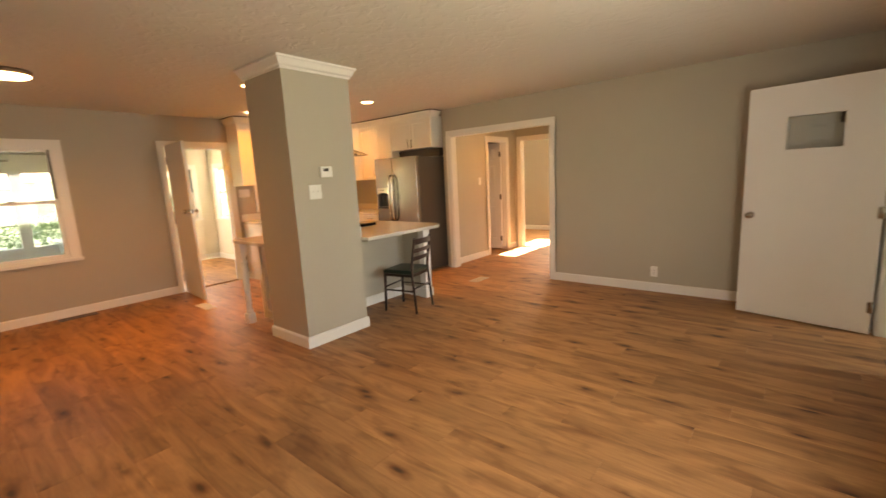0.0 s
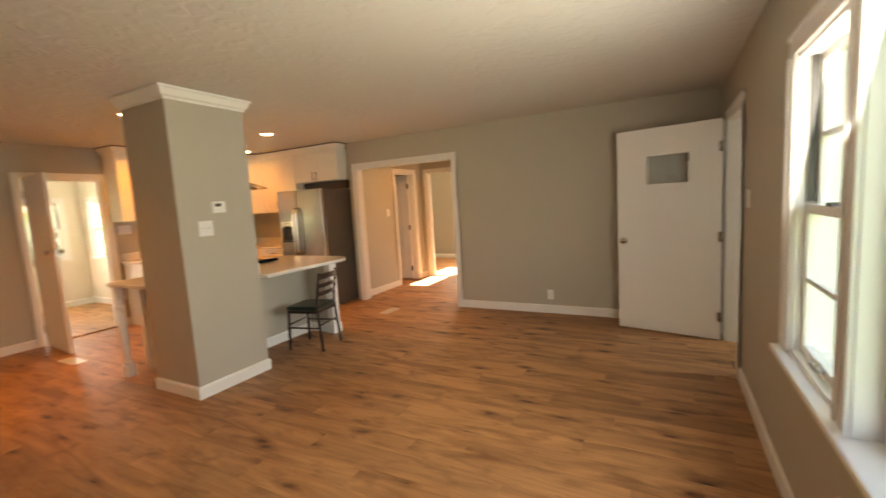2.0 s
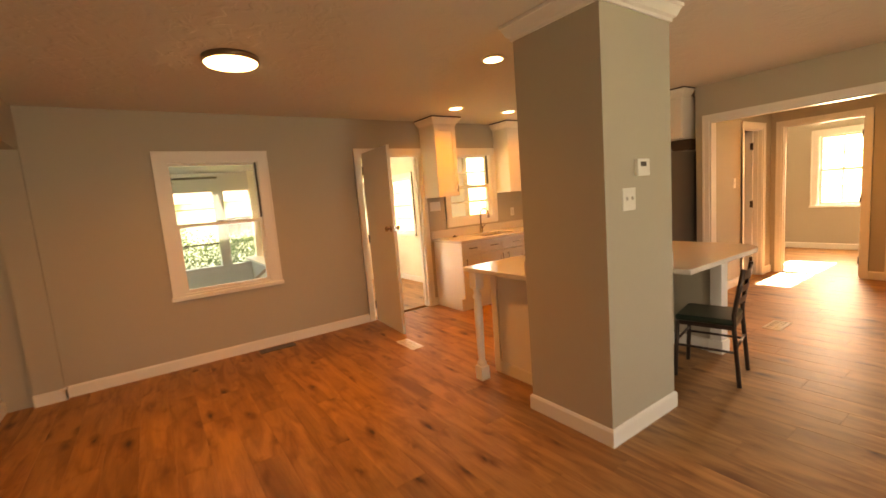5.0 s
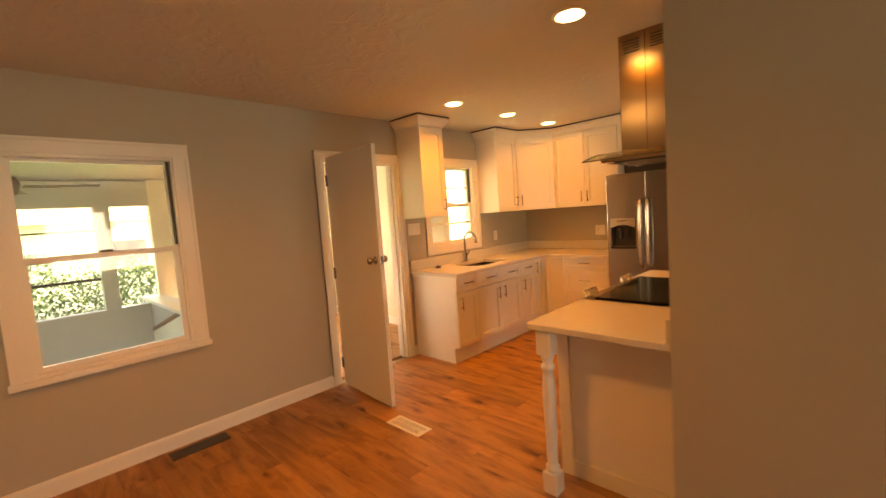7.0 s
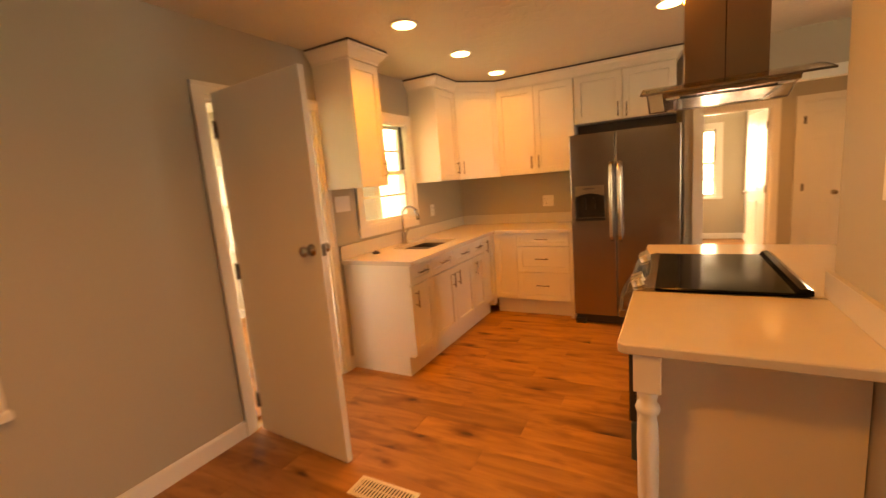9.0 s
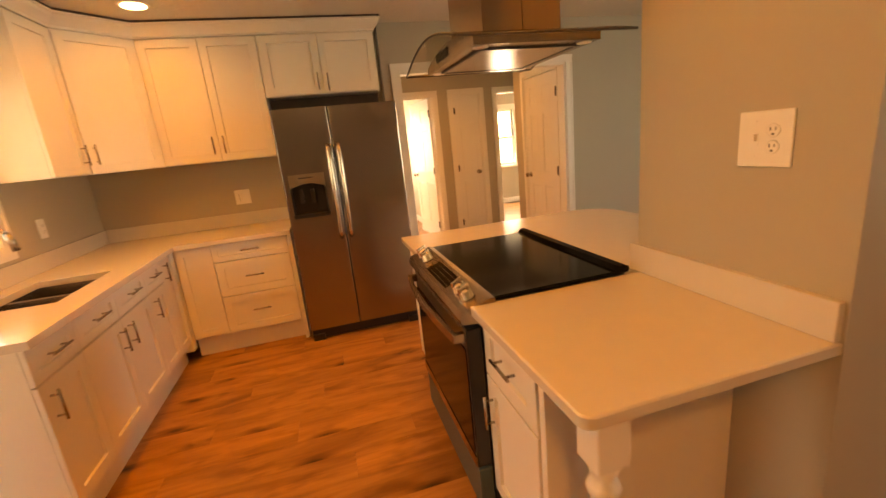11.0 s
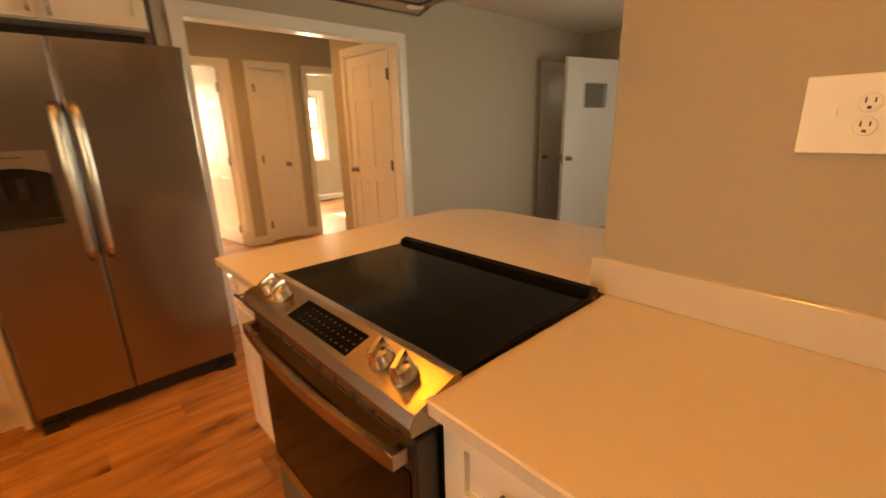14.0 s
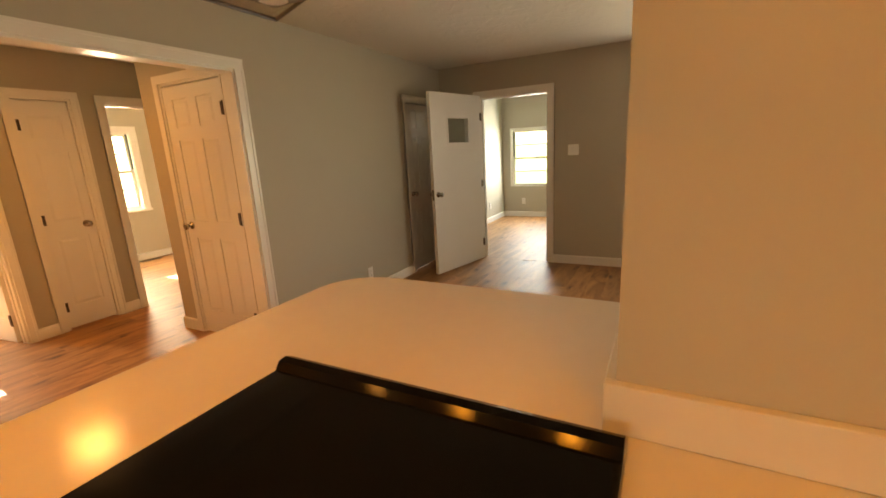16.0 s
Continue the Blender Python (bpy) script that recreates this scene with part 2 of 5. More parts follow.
PLATE = paint("white_plastic", (0.82, 0.81, 0.78), 0.3, bump=0.0)
BROWN = paint("dark_brown_metal", (0.045, 0.03, 0.022), 0.4)
GLASS = pane_glass("window_glass")
SCREEN = paint("dark_window_track", (0.06, 0.055, 0.05), 0.5)
SIDING = paint("white_siding", (0.78, 0.78, 0.76), 0.6)
CREAM = paint("cream_wall_paint", (0.74, 0.70, 0.60), 0.6)
PORCH = paint("pale_porch_paint", (0.52, 0.52, 0.51), 0.6)
LAMP = glow("lamp_disc", (1.0, 0.72, 0.40), 0.65)
GRASS = paint("lawn", (0.09, 0.16, 0.035), 0.9, var=0.4, scale=0.8, bump=0.6, bscale=60)
LEAF = paint("hedge_leaf", (0.075, 0.125, 0.065), 0.5, var=0.35, scale=6)
ROOFING = paint("brown_shingle", (0.17, 0.115, 0.09), 0.9, var=0.2, scale=5)

# ---- the large structure ----
H = 2.44


def wall(name, axis, p0, p1, a0, a1, openings=(), z0=0.0, z1=H, material=None, label="grey-green painted plaster wall", category="wall"):
    """A wall p0..p1 thick across the axis, from a0 to a1 along it, with openings (from, to, bottom, top)."""
    cuts = sorted({a0, a1, *[v for o in openings for v in o[:2]]})
    bm = bmesh.new()
    for u, v in zip(cuts, cuts[1:]):
        spans, low = [], z0
        for o in sorted((o for o in openings if o[0] <= u and o[1] >= v), key=lambda o: o[2]):
            spans.append((low, o[2]))
            low = o[3]
        spans.append((low, z1))
        for lo, hi in spans:
            if hi - lo > 1e-4:
                bx(bm, *((p0, p1, u, v) if axis == "x" else (u, v, p0, p1)), lo, hi)
    bmesh.ops.remove_doubles(bm, verts=bm.verts[:], dist=1e-5)
    return setting(name, bm, material or WALL, label, category)


XW, XE, YN, YK = -5.93, 1.283, 5.415, 5.55
wall("wall_west", "x", XW - 0.13, XW, -1.45, YK + 0.12, [(0.395, 1.225, 0.70, 1.985), (2.351, 3.19, 0.0, 2.03), (3.633, 4.41, 1.11, 2.02)])
wall("wall_north", "y", YN, YN + 0.12, -3.54, XE, [(-3.40, -1.765, 0.0, 2.045), (0.40, 1.02, 0.0, 2.0)])
wall("wall_kitchen", "y", YK, YK + 0.12, XW, -3.50)
wall("wall_east", "x", XE, XE + 0.13, -1.45, YN + 0.12, [(0.80, 2.55, 0.70, 1.98), (4.01, 4.88, 0.0, 2.045)])
wall("wall_south", "y", -1.45, -1.31, XW, XE)
wall("wall_south_corner", "y", -1.31, -0.95, XW, -5.32)
wall("beam", "y", -0.76, -0.56, XW, 1.262, z0=2.09, label="painted dropped beam under the ceiling", category="beam")
wall("pilaster", "y", -0.76, -0.56, XW, -5.885, z1=2.09, label="shallow painted pilaster at the wall corner", category="pilaster")
# hall and the rooms beyond it
YH = 7.53
wall("wall_hall_west", "x", -3.62, -3.50, YN + 0.12, YH, [(6.59, 7.215, 0.0, 2.03)])
wall("wall_hall_north", "y", YH, YH + 0.12, -6.6, 1.6, [(-3.38, -2.53, 0.0, 2.05), (-2.262, -1.84, 0.0, 2.05), (-1.59, -0.84, 0.0, 2.04)])
wall("wall_hall_east", "x", -1.785, -1.665, YN + 0.12, 6.52, [(5.536, 6.26, 0.0, 2.035)])
wall("wall_hall_end", "y", 6.40, 6.52, -1.665, 1.6)
wall("wall_hall_side", "x", -0.62, -0.50, 6.52, YH)
wall("wall_bath_west", "x", -5.2, -5.08, YK + 0.12, YH)
wall("wall_bedroom_split", "x", -2.52, -2.40, YH + 0.12, 10.0)
wall("wall_closet_back", "y", 8.2, 8.3, -2.40, -1.80)
wall("wall_bedroom_divide", "x", -1.80, -1.70, YH + 0.12, 10.0)
wall("wall_bedroom_west", "x", -6.6, -6.5, YH + 0.12, 10.0)
wall("wall_bedroom_east", "x", 1.5, 1.6, YH + 0.12, 10.0)
wall("wall_house_north", "y", 10.0, 10.14, -6.6, 1.6, [(-3.60, -2.94, 0.77, 1.995), (-0.88, -0.14, 0.79, 1.94)])
# front room
wall("wall_front_north", "y", 5.78, 5.90, XE + 0.13, 4.85)
wall("wall_front_east", "x", 4.72, 4.85, 3.2, 5.78, [(4.38, 5.59, 0.62, 1.76)])
wall("wall_front_south", "y", 3.2, 3.33, XE + 0.13, 4.85, material=SIDING, label="white painted siding wall of the front room", category="wall")
wall("wall_front_lining", "y", 3.33, 3.36, XE + 0.13, 4.72)

setting("ceiling", boxes((XW - 0.13, XE + 0.13, -1.45, YH, H, H + 0.1)), CEIL, "off-white knock-down textured plaster ceiling", "ceiling")
setting("ceiling_bedrooms", boxes((-6.6, 1.6, YH, 10.14, H, H + 0.1)), CEIL, "off-white textured bedroom ceiling", "ceiling")
setting("ceiling_front_room", boxes((XE + 0.13, 4.85, 3.2, 5.90, H, H + 0.1)), CEIL, "off-white textured front room ceiling", "ceiling")
# Unseen slab above the ceilings, added to keep sun and sky out.
setting("roof_cover", boxes((-6.7, 1.7, -1.55, 10.24, H + 0.12, H + 0.3), (1.7, 4.95, 3.1, 6.0, H + 0.12, H + 0.3)), ROOFING, "unseen brown shingle roof slab closing the house to daylight", "roof")

# column with its crown
COL = (-3.099, -2.505, 2.152, 2.818)
column = setting("column", boxes((*COL, 0, H)), WALL, "square painted column between living room and kitchen", "column")


def ring_trim(bm, x0, x1, y0, y1, profile):
    """A moulding round a rectangle: profile of (outward, z)."""
    rows = [[bm.verts.new(p) for p in ((x0 - o, y0 - o, z), (x1 + o, y0 - o, z), (x1 + o, y1 + o, z), (x0 - o, y1 + o, z))] for o, z in profile]
    for a, b in zip(rows, rows[1:]):
        for i in range(4):
            bm.faces.new((a[i], a[(i + 1) % 4], b[(i + 1) % 4], b[i]))
    return bm


CROWN = [(0.0, 2.345), (0.012, 2.345), (0.014, 2.362), (0.030, 2.372), (0.042, 2.402), (0.050, 2.418), (0.058, 2.421), (0.058, 2.438)]
BASE = [(0.014, 0.0), (0.014, 0.086), (0.009, 0.096), (0.005, 0.102), (0.0, 0.103)]
setting("crown_moulding", ring_trim(bmesh.new(), *COL, CROWN), TRIM, "white crown moulding round the column head", "moulding")
setting("baseboard_column", ring_trim(bmesh.new(), *COL, BASE), TRIM, "white baseboard round the column foot", "baseboard")


def baseboard(axis, face, out, a0, a1, h=0.103):
    """A board on a wall face; out is +1 or -1, the way it stands off."""
    bm = bmesh.new()
    prof = [(face, 0), (face + out * 0.014, 0), (face + out * 0.014, h - 0.015), (face + out * 0.007, h - 0.003), (face, h)]
    prism(bm, prof, "x" if axis == "y" else "y", a0, a1)
    setting("baseboard", bm, TRIM, "white painted wooden baseboard along the wall", "baseboard")


for args in (("x", XW, 1, -0.546, 2.283), ("x", XW, 1, 3.258, 3.31), ("y", YN, -1, -1.697, 0.34), ("y", YN, -1, 1.08, XE), ("x", XE, -1, -1.31, 3.942),
             ("x", XE, -1, 4.948, YN), ("y", -1.31, 1, -5.32, XE), ("y", -0.95, 1, XW, -5.306), ("x", -5.32, 1, -1.31, -0.936), ("x", -5.885, 1, -0.76, -0.546), ("y", -0.56, 1, XW, -5.871),
             ("x", -3.50, 1, YN + 0.12, 6.522), ("x", -3.50, 1, 7.283, YH), ("y", YH, -1, -2.47, -2.322), ("y", YH, -1, -1.78, -1.65),
             ("x", -1.785, -1, 6.32, 6.534), ("y", 6.52, 1, -1.785, -0.62), ("y", 10.0, -1, -6.5, -2.52), ("y", 10.0, -1, -1.70, 1.5), ("x", -2.52, -1, YH + 0.12, 10.0), ("x", 1.5, -1, YH + 0.12, 10.0),
             ("y", 5.78, -1, XE + 0.13, 4.72), ("x", 4.72, -1, 3.36, 5.78)):
    baseboard(*args)


def casing(axis, face, out, a0, a1, top, bottom=0.0, w=0.068, name="door_trim"):
    """Flat casing with a backband round three sides of an opening."""
    bm = bmesh.new()
    for lo, hi in (((a0 - w, bottom), (a0, top)), ((a1, bottom), (a1 + w, top)), ((a0 - w, top), (a1 + w, top + w))):
        for d, inset in ((0.015, 0.0), (0.021, 0.045)):
            u0, v0, u1, v1 = lo[0], lo[1], hi[0], hi[1]
            if inset:
                if hi[0] <= a0 and lo[1] < top:
                    u1 = u0 + 0.018
                elif lo[0] >= a1:
                    u0 = u1 - 0.018
                else:
                    v0 = v1 - 0.018
            p = sorted((face, face + out * d))
            bx(bm, *((p[0], p[1], u0, u1) if axis == "x" else (u0, u1, p[0], p[1])), v0, v1)
    return setting(name, bm, TRIM, "white painted wooden casing round the opening", "casing")


def jamb(axis, p0, p1, a0, a1, top, t=0.018, stop=True):
    bm = bmesh.new()
    parts = [(a0, a0 + t, 0, top), (a1 - t, a1, 0, top), (a0 + t, a1 - t, top - t, top)]
    mid = (p0 + p1) / 2
    for u0, u1, v0, v1 in parts:
        bx(bm, *((p0 - 0.002, p1 + 0.002, u0, u1) if axis == "x" else (u0, u1, p0 - 0.002, p1 + 0.002)), v0, v1)
    if stop:
        s = 0.011
        for u0, u1, v0, v1 in ((a0 + t, a0 + t + s, 0, top - t), (a1 - t - s, a1 - t, 0, top - t), (a0 + t + s, a1 - t - s, top - t - s, top - t)):
            bx(bm, *((mid - 0.018, mid + 0.018, u0, u1) if axis == "x" else (u0, u1, mid - 0.018, mid + 0.018)), v0, v1)
    setting("door_jamb", bm, TRIM, "white painted door jamb lining the opening", "jamb")


jamb("y", YN, YN + 0.12, -3.40, -1.765, 2.045, stop=False)
casing("y", YN, -1, -3.40, -1.765, 2.045)
casing("y", YN + 0.12, 1, -3.40, -1.765, 2.045)
jamb("x", XW - 0.13, XW, 2.351, 3.19, 2.03)
casing("x", XW, 1, 2.351, 3.19, 2.03)
jamb("x", XE, XE + 0.13, 4.01, 4.88, 2.045)
casing("x", XE, -1, 4.01, 4.88, 2.045)
jamb("y", YN, YN + 0.12, 0.40, 1.02, 2.0)
casing("y", YN, -1, 0.40, 1.02, 2.0, w=0.06)
jamb("x", -3.62, -3.50, 6.59, 7.215, 2.03)
casing("x", -3.50, 1, 6.59, 7.215, 2.03)
for a, b, t in ((-3.38, -2.53, 2.05), (-2.262, -1.84, 2.05), (-1.59, -0.84, 2.04)):
    jamb("y", YH, YH + 0.12, a, b, t)
    casing("y", YH, -1, a, b, t, w=0.06)
jamb("x", -1.785, -1.665, 5.536, 6.26, 2.035)
setting("door_trim", boxes((-1.80, -1.785, 6.26, 6.32, 0, 2.035), (-1.80, -1.785, 5.556, 6.32, 2.035, 2.095)), TRIM, "white painted casing round the hall door", "casing")


# ---- windows ----
def sash(parent, axis, p, a0, a1, z0, z1, rail=0.045, depth=0.032, bars_h=0, bars_v=0, material=None):
    """One glazed sash centred on p across the axis."""
    bm = bmesh.new()

    def put(u0, u1, v0, v1, d=depth):
        bx(bm, *((p - d / 2, p + d / 2, u0, u1) if axis == "x" else (u0, u1, p - d / 2, p + d / 2)), v0, v1)
    put(a0, a0 + rail, z0, z1)
    put(a1 - rail, a1, z0, z1)
    put(a0 + rail, a1 - rail, z0, z0 + rail)
    put(a0 + rail, a1 - rail, z1 - rail, z1)
    for i in range(bars_h):
        z = z0 + (z1 - z0) * (i + 1) / (bars_h + 1)
        put(a0 + rail, a1 - rail, z - 0.010, z + 0.010, 0.022)
    for i in range(bars_v):
        a = a0 + (a1 - a0) * (i + 1) / (bars_v + 1)
        put(a - 0.010, a + 0.010, z0 + rail, z1 - rail, 0.0215)
    s = part("sash", bm, material or TRIM, parent)
    g = boxes((p - 0.003, p + 0.003, a0 + rail - 0.004, a1 - rail + 0.004, z0 + rail - 0.004, z1 - rail + 0.004) if axis == "x" else
              (a0 + rail - 0.004, a1 - rail + 0.004, p - 0.003, p + 0.003, z0 + rail - 0.004, z1 - rail + 0.004))
    g = part("pane", g, GLASS, s)
    g.visible_shadow = False
    return s


def hung_window(name, axis, face, out, thick, a0, a1, z0, z1, label, casing_w=0.075, bars=(0, 0), meet=0.5, stool=True, rails=(0.036, 0.034)):
    """A double-hung window in an opening; face is the room side of the wall, out points into the room."""
    win = tagged(new(name), label, "window", kind="structure")
    bm = bmesh.new()
    q = sorted((face - out * thick, face))

    def put(b, p0, p1, u0, u1, v0, v1):
        p0, p1 = sorted((p0, p1))
        bx(b, *((p0, p1, u0, u1) if axis == "x" else (u0, u1, p0, p1)), v0, v1)
    t = 0.02
    for u0, u1, v0, v1 in ((a0, a0 + t, z0, z1), (a1 - t, a1, z0, z1), (a0 + t, a1 - t, z1 - t, z1), (a0 + t, a1 - t, z0, z0 + t)):
        put(bm, q[0] - 0.002, q[1] + 0.002, u0, u1, v0, v1)
    part("window_frame", bm, TRIM, win)
    bm = bmesh.new()
    w = casing_w
    for u0, u1, v0, v1, d in ((a0 - w, a0 + 0.006, z0, z1 + 0.0, 0.016), (a1 - 0.006, a1 + w, z0, z1 + 0.0, 0.016), (a0 - w, a1 + w, z1, z1 + w, 0.016),
                              (a0 - w, a0 - w + 0.02, z0, z1, 0.024), (a1 + w - 0.02, a1 + w, z0, z1, 0.024), (a0 - w, a1 + w, z1 + w - 0.02, z1 + w, 0.024)):
        put(bm, face, face + out * d, u0, u1, v0, v1)
    part("casing", bm, TRIM, win)
    if stool:
        bm = bmesh.new()
        put(bm, face - out * 0.03, face + out * 0.045, a0 - w - 0.012, a1 + w + 0.012, z0 - 0.036, z0 + 0.001)
        bmesh.ops.bevel(bm, geom=bm.edges[:], offset=0.005, segments=2, affect="EDGES")
        part("window_sill", bm, TRIM, win)
    zm = z0 + (z1 - z0) * meet
    sash(win, axis, face - out * 0.05, a0 + t, a1 - t, z0 + t, zm + 0.02, rail=rails[0], bars_h=bars[0], bars_v=bars[1])
    sash(win, axis, face - out * 0.085, a0 + t, a1 - t, zm - 0.02, z1 - t, rail=rails[1], bars_h=bars[0], bars_v=bars[1])
    bm = bmesh.new()
    put(bm, face - out * 0.034, face - out * 0.062, a1 - t - 0.014, a1 - t, zm + 0.03, z1 - t)
    part("sash_track", bm, SCREEN, win, "dark channel for the upper sash")
    bm = bmesh.new()
    m = (a0 + a1) / 2
    put(bm, face - out * 0.03, face - out * 0.065, m - 0.03, m + 0.03, zm + 0.02, zm + 0.034)
    part("latch", bm, SCREEN, win)
    return win


hung_window("window_1", "x", XW, 1, 0.13, 0.395, 1.225, 0.70, 1.985, "white double-hung wooden window onto the porch", casing_w=0.09, meet=0.52, rails=(0.030, 0.020))
hung_window("window_2", "x", XW, 1, 0.13, 3.633, 4.41, 1.11, 2.02, "white double-hung kitchen window over the sink", casing_w=0.08, bars=(1, 0), stool=False, rails=(0.030, 0.024))
setting("window_sill_kitchen", boxes((XW, XW + 0.018, 3.553, 4.49, 1.03, 1.112)), TRIM, "white bottom casing of the kitchen window", "casing")
hung_window("window_3", "y", 10.0, -1, 0.14, -3.60, -2.94, 0.77, 1.995, "white double-hung bedroom window in the sun", casing_w=0.09, bars=(1, 1))
hung_window("window_4", "y", 10.0, -1, 0.14, -0.88, -0.14, 0.79, 1.94, "white double-hung window of the second bedroom", casing_w=0.09, bars=(1, 1))
hung_window("window_5", "x", 4.72, -1, 0.13, 4.38, 5.59, 0.62, 1.76, "white double-hung window of the front room", casing_w=0.03, bars=(1, 0), stool=False)

# the wide living room window: a hung sash beside a fixed picture pane
win = hung_window("window_6", "x", XE, -1, 0.13, 1.92, 2.55, 0.70, 1.98, "white living room window with a hung sash beside a picture pane", casing_w=0.09, bars=(1, 0), stool=False)
bm = boxes((XE - 0.016, XE, 0.71, 1.829, 1.98, 2.07), (XE - 0.016, XE, 0.71, 0.80, 0.70, 1.98), (XE - 0.024, XE - 0.016, 0.71, 1.829, 2.05, 2.07))
part("casing", bm, TRIM, win)
bm = boxes((XE - 0.012, XE + 0.13, 1.80, 1.919, 0.701, 1.979), (XE - 0.026, XE - 0.012, 1.805, 1.822, 0.701, 1.979), (XE - 0.026, XE - 0.012, 1.896, 1.913, 0.701, 1.979), bevel=0.003)
part("mullion", bm, TRIM, win)
bm = boxes((XE - 0.055, XE + 0.13, 0.68, 2.67, 0.672, 0.702), bevel=0.006, seg=2)
bx(bm, XE - 0.016, XE, 0.71, 2.64, 0.61, 0.672)
part("window_sill", bm, TRIM, win)
bm = boxes((XE + 0.06, XE + 0.10, 0.80, 0.85, 0.702, 1.98), (XE + 0.06, XE + 0.10, 1.75, 1.80, 0.702, 1.98), (XE + 0.06, XE + 0.10, 0.85, 1.75, 0.702, 0.75), (XE + 0.06, XE + 0.10, 0.85, 1.75, 1.93, 1.98))
fixed = part("picture_sash", bm, TRIM, win)
part("pane", boxes((XE + 0.077, XE + 0.083, 0.846, 1.754, 0.746, 1.934)), GLASS, fixed).visible_shadow = False
bm = bmesh.new()
tube(bm, [(XE + 0.028, 2.20, 0.745), (XE + 0.008, 2.205, 0.752), (XE + 0.008, 2.275, 0.752), (XE + 0.028, 2.28, 0.745)], 0.006)
part("sash_lift", bm, NICKEL, win)


# ---- doors ----
def knob(parent, at, axis, out, material=None):
    """A round door knob with its rose, standing off along the axis."""
    bm = bmesh.new()
    prof = [(0.031, 0), (0.031, 0.006), (0.012, 0.010), (0.011, 0.030), (0.022, 0.036), (0.0275, 0.048), (0.026, 0.060), (0.016, 0.066), (0.002, 0.067)]
    lathe(bm, [(r, out * h) for r, h in prof], at, axis, 20)
    return part("door_knob", bm, material or NICKEL, parent, "satin nickel knob")


def hinges(parent, x, y, heights, material=None):
    for z in heights:
        bm = bmesh.new()
        lathe(bm, [(0.007, z - 0.05), (0.007, z + 0.05)], (x, y, 0), "z", 10)
        bx(bm, x, x + 0.03, y - 0.003, y + 0.0005, z - 0.045, z + 0.045)
        part("hinge", bm, material or NICKEL, parent)


def panel_leaf(w, h, th, cols, rows):
    """A moulded panel door: leaf from x=0..w, both faces with raised panels; rows of (z0, z1)."""
    bm = bmesh.new()
    bx(bm, 0, w, -th / 2 + 0.006, th / 2 - 0.006, 0, h)
    mull, stile = 0.095, 0.105 if cols > 1 else 0.07
    pw = (w - 2 * stile - (cols - 1) * mull) / cols
    xs = [0] + [v for c in range(cols) for v in (stile + c * (pw + mull), stile + c * (pw + mull) + pw)] + [w]
    for s in (-1, 1):
        y0, y1 = sorted((s * (th / 2 - 0.006), s * th / 2))
        for i in range(0, len(xs), 2):
            bx(bm, xs[i], xs[i + 1], y0, y1, 0, h)
        for i in range(1, len(xs) - 1, 2):
            edges = [0] + [z for r in rows for z in r] + [h]
            for k in range(0, len(edges), 2):
                bx(bm, xs[i], xs[i + 1], y0, y1, edges[k], edges[k + 1])
            for z0, z1 in rows:
                a, b = s * (th / 2 - 0.006), s * (th / 2 - 0.001)
                lo = [bm.verts.new((x, a, z)) for x, z in ((xs[i] + 0.012, z0 + 0.012), (xs[i + 1] - 0.012, z0 + 0.012), (xs[i + 1] - 0.012, z1 - 0.012), (xs[i] + 0.012, z1 - 0.012))]
                hi = [bm.verts.new((x, b, z)) for x, z in ((xs[i] + 0.034, z0 + 0.034), (xs[i + 1] - 0.034, z0 + 0.034), (xs[i + 1] - 0.034, z1 - 0.034), (xs[i] + 0.034, z1 - 0.034))]
                for k in range(4):
                    bm.faces.new((lo[k], lo[(k + 1) % 4], hi[(k + 1) % 4], hi[k]))
                bm.faces.new(hi)
    return bm


ROWS6 = [(0.20, 0.83), (0.97, 1.60), (1.69, 1.90)]


def door(name, hinge, turn, w, h, label, cols=2, rows=ROWS6, sides=(1, -1), knob_z=0.93, flush=False, hinge_side=1, material=None, bottom=0.012):
    d = tagged(new(name), label, "door", kind="structure")
    d.matrix_basis = pose(hinge[0], hinge[1], bottom, 0, 0, turn)
    th = 0.035
    leaf = boxes((0, w, -th / 2, th / 2, 0, h), bevel=0.002) if flush else panel_leaf(w, h, th, cols, rows)
    part("leaf", leaf, material or DOOR, d)
    for s in sides:
        knob(d, (w - 0.065, s * th / 2, knob_z), "y", s)
    part("latch_plate", boxes((w - 0.001, w + 0.0015, -0.012, 0.012, knob_z - 0.03, knob_z + 0.03)), NICKEL, d)
    hinges(d, -0.004, hinge_side * (th / 2 + 0.004), (0.2, h / 2, h - 0.2), BROWN)
    return d


door("door_1", (-5.878, 2.384), -4.6, 0.745, 2.02, "flat white-painted door standing wide open to the porch room", flush=True, hinge_side=-1, knob_z=1.15)
door("door_3", (-3.60, 7.18), 183, 0.58, 1.99, "white six-panel hall door standing open inwards", hinge_side=1, sides=(1,))
door("door_4", (-2.565, 7.64), 97, 0.80, 2.01, "white six-panel bedroom door standing open", hinge_side=1)
door("door_5", (-2.242, 7.57), 0, 0.382, 2.01, "closed white three-panel closet door in the hall", cols=1, sides=(-1,), hinge_side=-1)
door("door_6", (-1.764, 5.557), 90, 0.682, 1.995, "closed white six-panel door in the hall", sides=(1,), hinge_side=1)
door("door_7", (1.00, YN + 0.035), 180, 0.58, 1.965, "closed dark-shaded panelled closet door with a knob", sides=(1,), hinge_side=1)

